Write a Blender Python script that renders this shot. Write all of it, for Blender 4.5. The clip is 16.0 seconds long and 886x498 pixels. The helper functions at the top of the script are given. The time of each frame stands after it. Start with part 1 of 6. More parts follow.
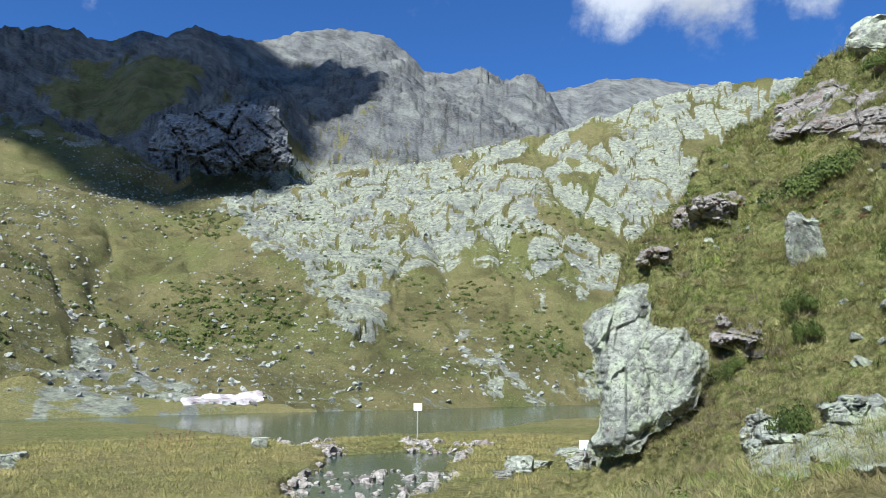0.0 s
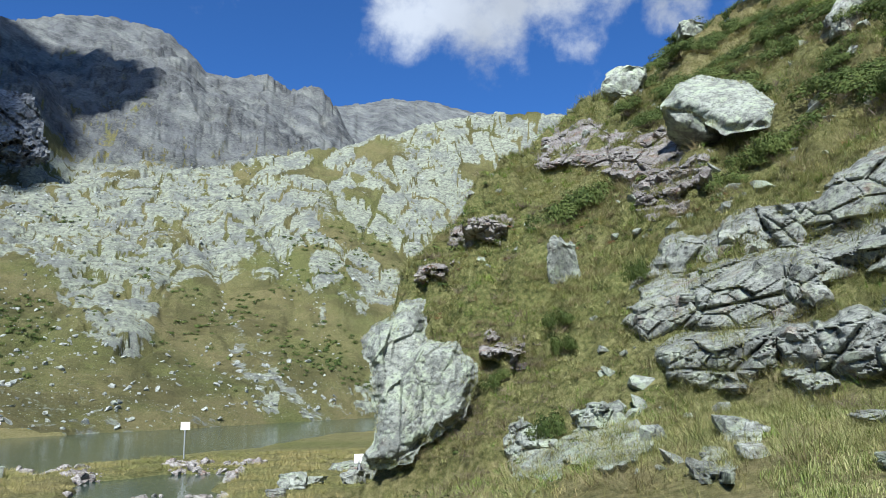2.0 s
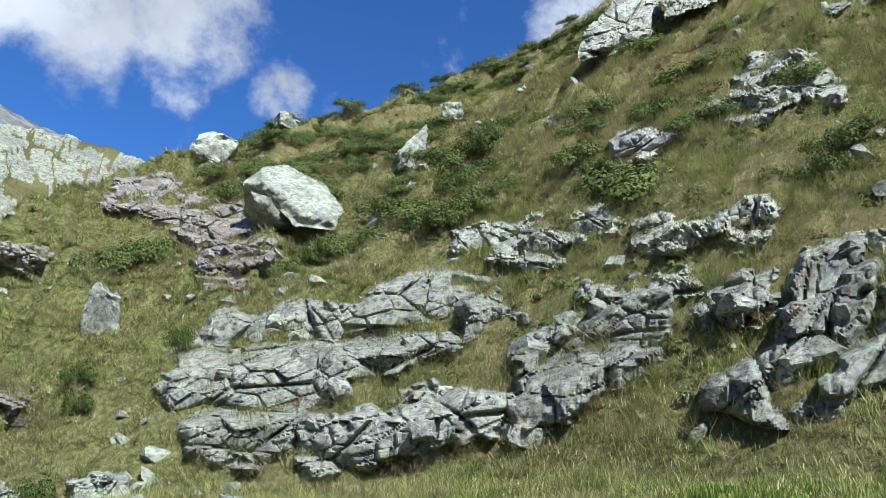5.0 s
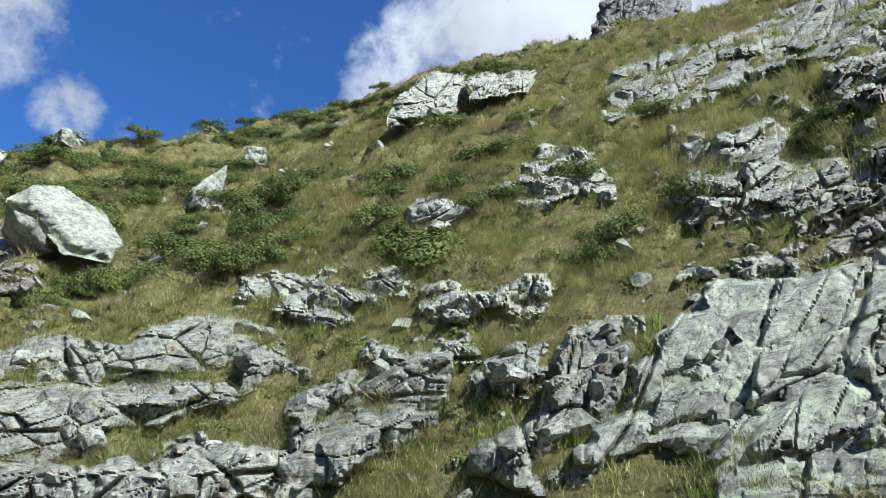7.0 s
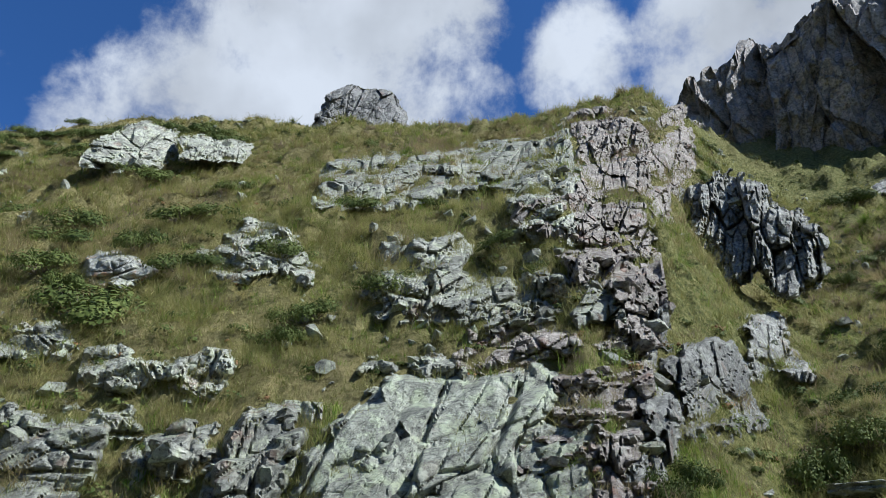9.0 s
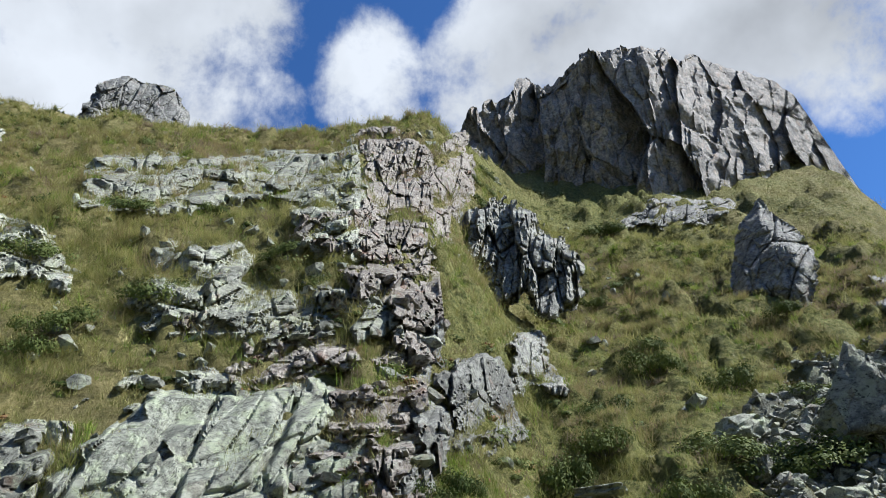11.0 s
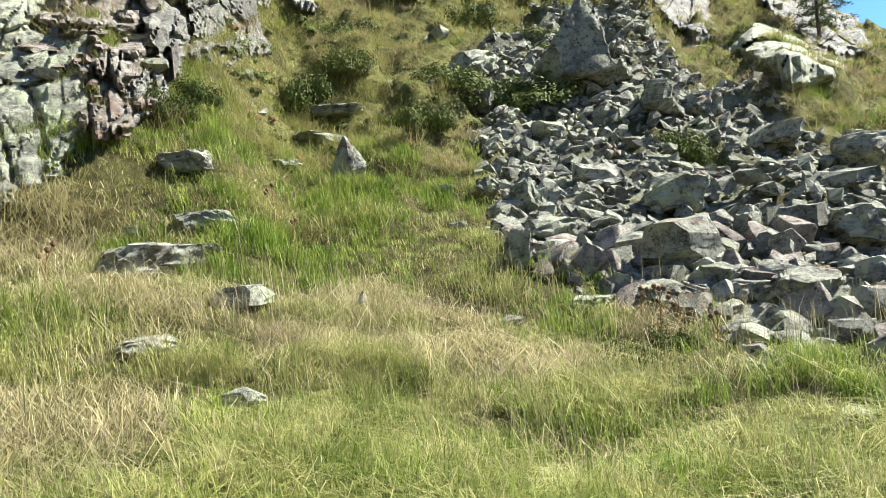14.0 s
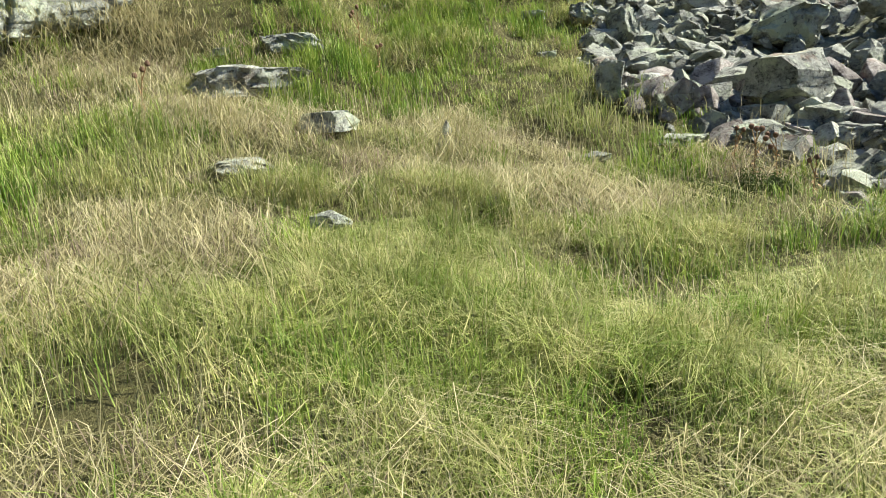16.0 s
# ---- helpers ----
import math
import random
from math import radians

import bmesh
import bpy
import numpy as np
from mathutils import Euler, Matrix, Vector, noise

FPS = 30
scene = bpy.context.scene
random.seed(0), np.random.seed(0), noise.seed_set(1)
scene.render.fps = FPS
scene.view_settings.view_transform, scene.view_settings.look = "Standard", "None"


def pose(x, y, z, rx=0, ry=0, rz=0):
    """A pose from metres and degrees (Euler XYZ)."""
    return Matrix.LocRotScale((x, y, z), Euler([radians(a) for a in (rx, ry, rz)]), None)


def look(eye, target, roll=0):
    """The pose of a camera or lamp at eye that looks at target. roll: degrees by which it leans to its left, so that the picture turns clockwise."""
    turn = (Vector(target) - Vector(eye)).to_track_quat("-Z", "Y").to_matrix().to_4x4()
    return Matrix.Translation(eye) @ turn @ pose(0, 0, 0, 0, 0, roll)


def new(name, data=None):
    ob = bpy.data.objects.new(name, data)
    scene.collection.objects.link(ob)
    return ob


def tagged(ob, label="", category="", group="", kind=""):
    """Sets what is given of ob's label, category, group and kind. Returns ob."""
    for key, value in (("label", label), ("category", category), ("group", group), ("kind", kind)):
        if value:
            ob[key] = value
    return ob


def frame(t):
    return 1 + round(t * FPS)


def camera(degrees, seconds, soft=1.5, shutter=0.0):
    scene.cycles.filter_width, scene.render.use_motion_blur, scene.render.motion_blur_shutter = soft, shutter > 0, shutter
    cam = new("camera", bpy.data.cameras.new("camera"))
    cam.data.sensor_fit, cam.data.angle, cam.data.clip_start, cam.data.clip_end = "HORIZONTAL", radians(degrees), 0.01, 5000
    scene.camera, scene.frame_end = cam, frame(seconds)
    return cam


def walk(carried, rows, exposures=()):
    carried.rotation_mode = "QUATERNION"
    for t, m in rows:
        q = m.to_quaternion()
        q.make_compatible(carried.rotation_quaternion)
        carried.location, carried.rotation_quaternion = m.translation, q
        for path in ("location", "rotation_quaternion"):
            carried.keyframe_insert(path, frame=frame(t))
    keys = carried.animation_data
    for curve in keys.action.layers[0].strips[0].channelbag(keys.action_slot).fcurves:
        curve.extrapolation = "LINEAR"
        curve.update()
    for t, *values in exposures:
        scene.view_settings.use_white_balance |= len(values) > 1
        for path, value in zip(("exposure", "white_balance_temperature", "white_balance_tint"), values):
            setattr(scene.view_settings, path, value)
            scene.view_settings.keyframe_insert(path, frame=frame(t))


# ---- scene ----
cam = camera(62.3, 16.0, soft=0.55)
EYE = 1.6
# seconds, yaw, pitch, roll: the camera turns on the spot
ROWS = [
    (0, 0.01, 10.50, -0.00),
    (0.5, -4.99, 10.17, 0.58),
    (1, -9.44, 10.15, 0.38),
    (1.5, -13.43, 10.61, 0.55),
    (2, -16.98, 11.38, 1.30),
    (2.5, -21.91, 12.93, 0.90),
    (3, -25.26, 13.19, -0.39),
    (3.5, -26.16, 12.58, -1.30),
    (4, -32.89, 13.68, -2.57),
    (4.5, -42.23, 15.80, -2.55),
    (5, -52.67, 17.75, -3.55),
    (5.2, -56.38, 18.75, -3.62),
    (7.3, -71.89, 24.41, -3.34),
    (7.5, -73.52, 25.41, -3.05),
    (8, -77.53, 28.10, -2.50),
    (8.5, -86.84, 30.77, -1.63),
    (9, -94.67, 30.61, -0.82),
    (9.2, -98.00, 29.94, -0.49),
    (11.3, -113.84, 30.54, 4.41),
    (11.5, -116.57, 29.36, 3.25),
    (12, -122.85, 21.63, 2.42),
    (12.5, -127.65, 14.56, 5.13),
    (13, -129.69, 9.42, 5.34),
    (13.5, -130.74, 4.74, 5.00),
    (14, -130.65, 0.01, 5.27),
    (14.5, -129.88, -5.55, 4.68),
    (15, -128.27, -9.43, 4.13),
    (15.5, -126.53, -11.64, 4.14),
    (16, -124.02, -12.57, 3.64),
]
walk(cam, [(t, pose(0, 0, EYE, 90 + pitch, roll, yaw)) for t, yaw, pitch, roll in ROWS],
     exposures=[(0, 1.06, 5950, 8), (2.5, 0.94, 5850, 8), (5, 1.16, 5900, 8), (7.5, 1.22, 6000, 8), (9, 0.9, 6000, 8), (11.5, 1.3, 6500, 8), (12.5, 1.74, 7200, 7), (13.5, 1.9, 7100, 7), (16, 1.7, 6950, 5)])

# ---- world, sun ----
SUN_BEARING, SUN_HEIGHT = 204.0, 46.0
world = bpy.data.worlds.new("sky")
scene.world = world
world.use_nodes = True
wn, wl = world.node_tree.nodes, world.node_tree.links
wn.clear()
sky = wn.new("ShaderNodeTexSky")
sky.sky_type = "NISHITA"
sky.sun_disc = False
sky.sun_elevation = radians(SUN_HEIGHT)
sky.sun_rotation = radians(SUN_BEARING)
sky.altitude = 2000
sky.air_density, sky.dust_density, sky.ozone_density = 1.0, 2.2, 2.0


def way(bearing, height):
    """Unit vector to a compass bearing (clockwise from +y) and a height in degrees."""
    b, h = radians(bearing), radians(height)
    return Vector((math.sin(b) * math.cos(h), math.cos(b) * math.cos(h), math.sin(h)))


# cumulus banks: bearing, height, radius (cosine falloff), weight
BANKS = [(14.5, 29, 3.2, 0.85), (21, 31.2, 4.8, 1.0), (28.5, 32, 5, 1.05), (29, 27.2, 2.2, 0.75), (37, 28, 2.4, 0.7), (42, 27.4, 1.8, 0.6), (61, 35.5, 3, 0.6), (68, 39, 5, 0.85), (76, 43, 8, 1.3),
         (87, 46, 8.5, 1.3), (95, 42.5, 4.5, 0.9), (108.5, 44, 4.5, 1.1), (119.5, 44, 4.5, 1.2), (126, 46, 6, 1.25), (136, 47, 9, 1.35), (146, 44, 8, 1.5), (152, 36, 5, 1.2), (34, 46, 8, 0.9), (62, 60, 14, 0.8)]
coord = wn.new("ShaderNodeTexCoord")
total = None
for bearing, height, radius, weight in BANKS:
    dot = wn.new("ShaderNodeVectorMath")
    dot.operation = "DOT_PRODUCT"
    wl.new(coord.outputs["Generated"], dot.inputs[0])
    dot.inputs[1].default_value = way(bearing, height)
    ramp = wn.new("ShaderNodeMapRange")
    ramp.interpolation_type = "SMOOTHSTEP"
    ramp.inputs["From Min"].default_value = math.cos(radians(radius * 1.5))
    ramp.inputs["From Max"].default_value = math.cos(radians(radius * 0.2))
    ramp.inputs["To Max"].default_value = weight
    wl.new(dot.outputs["Value"], ramp.inputs["Value"])
    if total is None:
        total = ramp.outputs["Result"]
    else:
        mx = wn.new("ShaderNodeMath")
        mx.operation = "MAXIMUM"
        wl.new(total, mx.inputs[0]), wl.new(ramp.outputs["Result"], mx.inputs[1])
        total = mx.outputs[0]
puff = wn.new("ShaderNodeTexNoise")
puff.inputs["Scale"].default_value = 9.0
puff.inputs["Detail"].default_value = 9.0
puff.inputs["Roughness"].default_value = 0.62
puff.inputs["Distortion"].default_value = 0.1
wl.new(coord.outputs["Generated"], puff.inputs["Vector"])
add = wn.new("ShaderNodeMath")
add.operation = "MULTIPLY_ADD"
wl.new(total, add.inputs[0])
add.inputs[1].default_value = 0.34
wl.new(puff.outputs["Fac"], add.inputs[2])
cover = wn.new("ShaderNodeMapRange")
cover.interpolation_type = "SMOOTHSTEP"
cover.inputs["From Min"].default_value, cover.inputs["From Max"].default_value = 0.61, 0.93
wl.new(add.outputs[0], cover.inputs["Value"])
body_noise = wn.new("ShaderNodeTexNoise")
body_noise.inputs["Scale"].default_value = 5.0
body_noise.inputs["Detail"].default_value = 5.0
wl.new(coord.outputs["Generated"], body_noise.inputs["Vector"])
tone = wn.new("ShaderNodeMapRange")
tone.inputs["From Min"].default_value, tone.inputs["From Max"].default_value = 0.3, 0.7
tone.inputs["To Min"].default_value, tone.inputs["To Max"].default_value = 5.2, 9.4
wl.new(body_noise.outputs["Fac"], tone.inputs["Value"])
white = wn.new("ShaderNodeVectorMath")
white.operation = "SCALE"
white.inputs[0].default_value = (0.93, 0.97, 1.05)
wl.new(tone.outputs["Result"], white.inputs["Scale"])
skymix = wn.new("ShaderNodeMix")
skymix.data_type = "RGBA"
wl.new(cover.outputs["Result"], skymix.inputs["Factor"])
tint = wn.new("ShaderNodeMix")
tint.data_type, tint.blend_type = "RGBA", "MULTIPLY"
tint.inputs["Factor"].default_value = 1.0
tint.inputs["B"].default_value = (0.64, 1.12, 1.72, 1)
wl.new(sky.outputs["Color"], tint.inputs["A"])
wl.new(tint.outputs["Result"], skymix.inputs["A"])
wl.new(white.outputs["Vector"], skymix.inputs["B"])
back = wn.new("ShaderNodeBackground")
back.inputs["Strength"].default_value = 0.045
wl.new(skymix.outputs["Result"], back.inputs["Color"])
wout = wn.new("ShaderNodeOutputWorld")
wl.new(back.outputs["Background"], wout.inputs["Surface"])

sun_data = bpy.data.lights.new("sun", "SUN")
sun_data.energy, sun_data.angle, sun_data.color = 5.0, radians(0.53), (1.0, 0.97, 0.92)
sun = new("sun", sun_data)
sun.matrix_world = look(tuple(way(SUN_BEARING, SUN_HEIGHT) * 900), (0, 0, 0))


# ---- noise on arrays ----
def hashed(ix, iy, seed):
    h = (ix.astype(np.int64) * 374761393 + iy.astype(np.int64) * 668265263 + seed * 1442695041) & 0xFFFFFFFF
    h = ((h ^ (h >> 13)) * 1274126177) & 0xFFFFFFFF
    h = ((h ^ (h >> 16)) * 2246822519) & 0xFFFFFFFF
    return ((h ^ (h >> 15)) & 0xFFFFFF) / 16777216.0


def vnoise(x, y, seed=0):
    ix, iy = np.floor(x), np.floor(y)
    u, v = x - ix, y - iy
    u, v = u * u * u * (u * (u * 6 - 15) + 10), v * v * v * (v * (v * 6 - 15) + 10)
    a, b = hashed(ix, iy, seed), hashed(ix + 1, iy, seed)
    c, d = hashed(ix, iy + 1, seed), hashed(ix + 1, iy + 1, seed)
    return (a + (b - a) * u) * (1 - v) + (c + (d - c) * u) * v - 0.5


def fbm(x, y, octaves=4, seed=0, gain=0.5):
    total, amp = 0.0, 1.0
    for k in range(octaves):
        total = total + amp * vnoise(x, y, seed + k)
        x, y, amp = x * 2.03 + 17.1, y * 2.03 + 5.7, amp * gain
    return total


def cells(x, y, seed=0):
    """Nearest cell: distance, gap to the second nearest, the cell's random values, the offset from its heart."""
    ix, iy = np.floor(x), np.floor(y)
    f1, f2 = np.full(x.shape, 9.0), np.full(x.shape, 9.0)
    rnd, ox, oy, rnd2 = (np.zeros(x.shape) for _ in range(4))
    for dx in (-1, 0, 1):
        for dy in (-1, 0, 1):
            jx, jy = ix + dx, iy + dy
            px, py = jx + hashed(jx, jy, seed), jy + hashed(jx, jy, seed + 7)
            d = np.hypot(px - x, py - y)
            near = d < f1
            f2 = np.where(near, f1, np.minimum(f2, d))
            f1 = np.where(near, d, f1)
            rnd = np.where(near, hashed(jx, jy, seed + 13), rnd)
            rnd2 = np.where(near, hashed(jx, jy, seed + 19), rnd2)
            ox, oy = np.where(near, x - px, ox), np.where(near, y - py, oy)
    return f1, f2 - f1, rnd, rnd2, ox, oy


def smooth(a, b, x):
    u = np.clip((x - a) / (b - a), 0, 1)
    return u * u * (3 - 2 * u)


# ---- lie of the land ----
LAKE = -1.72
# bearings of the near hill; its foot's distance and height; its crest's distance and the crest's height in degrees
HILL_BEARING = [4, 10, 11, 12, 14, 19, 20, 26, 29, 33, 41, 50, 60, 66, 75, 80, 90, 98, 106, 114, 117, 121, 131, 141, 147, 149, 150, 156, 161, 165, 176, 200]
HILL_CREST = [-6, -3, -1, 0, 9.5, 13.7, 16.2, 19.8, 21.5, 23.4, 26.2, 30.0, 34.0, 36.6, 38.4, 39.2, 39.8, 39.8, 40.6, 41.2, 39, 36, 36, 33, 29, 25, 22, 16.7, 12, 9.5, 5, 1]
HILL_FAR = [22, 22, 23, 24, 27, 31, 32, 40, 44, 47, 50, 52, 52, 50, 46, 44, 41, 39, 37, 36, 38, 52, 62, 64, 60, 56, 54, 48, 46, 46, 46, 46]
FOOT_BEARING = [4, 12, 20, 30, 45, 60, 75, 90, 104, 110, 118, 126, 132, 140, 160, 200]
FOOT_FAR = [20, 19, 18, 16, 14, 12, 10, 9, 9, 8.5, 6, 5, 5, 6, 7, 8]
FOOT_HIGH = [-1.2, -0.6, 0.2, 0.9, 1.5, 1.7, 1.9, 2.0, 2.0, 1.7, 1.0, 0.6, 0.5, 0.6, 0.5, 0.2]
FAR_BEARING = [-60, -36, -28, -22, -14, -8, -2, 4, 9, 14, 19, 24, 29, 34, 60]
SHOULDER_HIGH = [9, 13.5, 13.5, 13.0, 14.5, 15.6, 17.0, 18.6, 19.2, 20.6, 21.6, 21.6, 21.2, 20, 8]
SHOULDER_FAR = [200, 200, 200, 205, 210, 220, 230, 240, 245, 250, 255, 260, 260, 260, 260]
PEAK_BEARING = [-60, -36, -28.5, -26, -24, -22, -20.3, -17, -14.6, -12, -8.7, -5, -3, -1.6, 0.5, 3.1, 5, 7.3, 9, 12, 20]
PEAK_HIGH = [15, 22.8, 24.4, 23.9, 24.9, 25.0, 26.1, 25.7, 25.6, 26.6, 27.0, 26.7, 25.8, 24.3, 23.9, 24.3, 23.3, 22.4, 21.2, 17, 10]
RANGE_BEARING = [-20, 4, 8, 10, 13.2, 16, 18.8, 22.5, 28, 34, 60]
RANGE_HIGH = [18, 21, 22.6, 22.7, 23.2, 23.0, 22.4, 21.7, 21.0, 19, 12]


def softened(places, values, width):
    """A table over bearings with its corners rounded off."""
    fine = np.arange(-110, 250.1, 0.25)
    kernel = np.exp(-(np.arange(-40, 41) * 0.25 / width) ** 2 / 2)
    flat = np.pad(np.interp(fine, places, values), 40, "edge")
    return fine, np.convolve(flat, kernel / kernel.sum(), "valid")


HILL_FAR_S, HILL_CREST_S = softened(HILL_BEARING, HILL_FAR, 2.5), softened(HILL_BEARING, HILL_CREST, 0.5)
FOOT_FAR_S, FOOT_HIGH_S = softened(FOOT_BEARING, FOOT_FAR, 3.5), softened(FOOT_BEARING, FOOT_HIGH, 3.5)
SHOULDER_HIGH_S, SHOULDER_FAR_S = softened(FAR_BEARING, SHOULDER_HIGH, 1.2), softened(FAR_BEARING, SHOULDER_FAR, 3)


def land(x, y):
    """Height of the ground and how rocky it is, at plan places x, y."""
    x, y = np.asarray(x, float), np.asarray(y, float)
    r = np.hypot(x, y) + 1e-6
    b = np.degrees(np.arctan2(x, y))
    b = np.where(b < -110, b + 360, b)
    tan = lambda deg: np.tan(np.radians(deg))
    # meadow that falls to the lake, with the outlet pool
    meadow = np.interp(r, [0, 4, 10, 20, 30, 60, 400], [0, -0.1, -0.5, -1.15, -1.45, -1.6, -1.6]) + 0.10 * fbm(x * 0.5, y * 0.5, 3, 5)
    near_shore = np.interp(b, [-60, -36, -27, -24, -16, -11, -8, -3, 3, 9, 14], [70, 80, 80, 74, 52, 41, 47, 50, 55, 74, 80])
    shore_r = np.clip(106 / np.maximum(np.cos(np.radians(b)) - 0.82 * np.sin(np.radians(b)), 0.3), 70, 165)
    far_shore = r - shore_r + 3.0 * vnoise(x * 0.08, y * 0.08, 41)
    bed = LAKE - 1.2
    basin = meadow + (bed - meadow) * smooth(-1.5, 2.5, r - near_shore + 2.0 * vnoise(x * 0.3, y * 0.3, 40))
    pool = (np.abs((b + 4.5 - 0.18 * (r - 27)) / 6.2) ** 3 + np.abs((r - 27) / 11.0) ** 3) ** 0.333 + 0.55 * fbm(x * 0.28, y * 0.28, 3, 42)
    basin = basin + (np.minimum(basin, LAKE - 0.35) - basin) * smooth(1.08, 0.85, pool) * (np.abs(b) < 30)
    # the far side: shoulder, peaks, last range
    sh_r, sh_e = np.interp(b, *SHOULDER_FAR_S), np.interp(b, *SHOULDER_HIGH_S)
    sh_z = EYE + sh_r * tan(sh_e)
    u = np.clip((r - shore_r) / (sh_r - shore_r), 0, None)
    slope = (LAKE - 0.2) + np.where(u < 1, (sh_z - LAKE) * (0.62 * u + 0.38 * u * u), (sh_z - LAKE) - (r - sh_r) * 0.05)
    gully = np.abs(fbm(b * 0.10 + 0.004 * r, r * 0.008, 4, 60))
    slope = slope + np.where(u < 1.0, (-1.4 * np.exp(-(gully / 0.10) ** 2) + 1.0 + 9 * fbm(b * 0.06, r * 0.008, 3, 61)) * smooth(0.04, 0.4, u) * smooth(1.0, 0.7, u), 0)
    pk_z = EYE + 520 * tan(np.interp(b, PEAK_BEARING, PEAK_HIGH))
    w = np.clip((r - sh_r) / (520 - sh_r), 0, 1)
    peak = np.where(r < 520, sh_z + (pk_z - sh_z) * (0.35 * w + 0.65 * w ** 1.8), pk_z - (r - 520) * 0.5)
    pk_z = pk_z + 5 * fbm(b * 0.7, r * 0.03 + 3, 4, 75) * smooth(-6, -16, b) + 1.0 * fbm(b * 1.2, r * 0.03 + 9, 3, 76)
    peak = np.where(r < 520, sh_z + (pk_z - sh_z) * (0.35 * w + 0.65 * w ** 1.8), pk_z - (r - 520) * 0.5)
    ribs = 1.6 * fbm(x * 0.009 + 0.3 * fbm(x * 0.004, y * 0.004, 2, 71), y * 0.009, 5, 70) + 0.5 * (0.25 - np.abs(fbm(x * 0.012, y * 0.007, 4, 72)))
    peak = peak + ribs * 26 * smooth(0, 60, np.abs(r - 520)) * smooth(0.0, 0.4, w)
    bluff = 26 * np.exp(-(((b + 16) / 4.2) ** 4 + ((r - 300) / 42) ** 4))
    peak = np.where(r > sh_r, peak + bluff, -99)
    rg_z = EYE + 900 * tan(np.interp(b, RANGE_BEARING, RANGE_HIGH))
    rng = np.where(r < 900, rg_z - (900 - r) * 1.1, rg_z - (r - 900) * 0.4) + 30 * fbm(b * 0.3, r * 0.006, 4, 80) * smooth(0, 60, np.abs(r - 900))
    far = np.maximum(np.where(r > sh_r, peak, slope), rng)
    far = np.where(r > 1500, far - (r - 1500) * 0.3, far)
    wide = np.where((b > 45) | (b < -75), 0.0, 1.0)
    far = np.where(wide > 0, far, np.minimum(far, 20 + r * 0.12))
    z = np.where(far_shore > -2, np.maximum(basin, np.where(far_shore > 0, far, bed)), basin)
    shore_mix = smooth(-6, 4, far_shore)
    z = np.where(far_shore > -6, bed + (np.maximum(far, bed) - bed) * shore_mix, basin)
    z = np.where(b > 45, np.where(r < 60, meadow, 0.1 * r - 4.0), z)
    # rock on the far shoulder: tilted slabs with steps between them
    stony = smooth(-0.10, 0.12, fbm(b * 0.14, u * 3.0, 4, 90) + 1.1 * (u - 0.38) + 0.017 * (b + 2) - 0.75 * smooth(-9, -20, b))
    stony = np.where(far_shore > 3, stony, 0.0) * (r < 330)
    crag = smooth(-0.12, 0.16, fbm(x * 0.012, y * 0.012, 5, 95) + 0.0012 * (r - 400) + 0.010 * (b + 10) + 0.21 + 0.5 * smooth(8, 16, bluff) + 0.25 * smooth(370, 440, r)) * smooth(250, 330, r)
    f1, gap, c1, c2, ox, oy = cells(x * 0.11 + 0.5 * vnoise(x * 0.1, y * 0.1, 3), y * 0.08 + 0.03 * z, 11)
    slab = (c1 - 0.35) * 2.0 + ox * (c2 - 0.5) * 3.0 - oy * 1.6 - 1.0 * np.exp(-(gap / 0.07) ** 2)
    f1, gap2, c3, c4, ox2, oy2 = cells(x * 0.45, y * 0.45 + 0.10 * z, 12)
    slab = slab + (c3 - 0.5) * 0.4 + ox2 * (c4 - 0.5) * 0.8 - 0.35 * np.exp(-(gap2 / 0.08) ** 2)
    bare = smooth(0.02, 0.12, gap + 0.10 * vnoise(x * 0.4, y * 0.4, 18)) * smooth(0.03, 0.18, c2 + 0.3 * vnoise(x * 0.03, y * 0.03, 17)) * (0.72 + 0.28 * smooth(0.01, 0.08, gap2)) * stony
    _, gap4, c7, c8, _, _ = cells(x * 0.27 + 0.5 * vnoise(x * 0.2, y * 0.2, 5), y * 0.2 + 0.06 * z, 15)
    bare = bare * smooth(-0.02, 0.10, gap4 + 0.12 * vnoise(x * 0.5, y * 0.5, 19) + 0.5 * (c7 - 0.25)) * (0.65 + 0.35 * smooth(0.05, 0.2, c8))
    z = z + np.where(r > 95, stony * slab * 0.75, 0)
    f1, gap3, c5, c6, ox3, oy3 = cells(x * 0.045, y * 0.045 + 0.03 * z, 14)
    z = z + np.where(r > 250, crag * ((c5 - 0.5) * 7 + ox3 * (c6 - 0.5) * 12 - oy3 * 4 + 0.9 * slab - 3 * np.exp(-(gap3 / 0.06) ** 2)) * (1 - 0.75 * smooth(480, 515, r)), 0)
    z = z + np.where((r > 95) & (far_shore > 0), 0.7 * fbm(x * 0.3, y * 0.3, 4, 21) + 1.6 * fbm(x * 0.06, y * 0.06, 4, 22) - 0.9 * np.exp(-(np.abs(fbm(x * 0.03, y * 0.012, 4, 23)) / 0.05) ** 2), 0)
    # the near hill
    hc_r = np.interp(b, *HILL_FAR_S)
    hc_z = EYE + hc_r * tan(np.interp(b, *HILL_CREST_S))
    f_r, f_z = np.interp(b, *FOOT_FAR_S), np.interp(b, *FOOT_HIGH_S)
    s = (r - f_r) / (hc_r - f_r)
    power = np.interp(b, [106, 119, 140, 156], [1.0, 1.5, 1.4, 1.2])
    lift = np.where(s < 0, f_z * np.clip(r / f_r, 0, 1) ** 1.3, f_z + (hc_z - f_z) * np.clip(s, 0, 1) ** power)
    lift = np.where(s > 1, hc_z - (r - hc_r) * 0.75, lift)
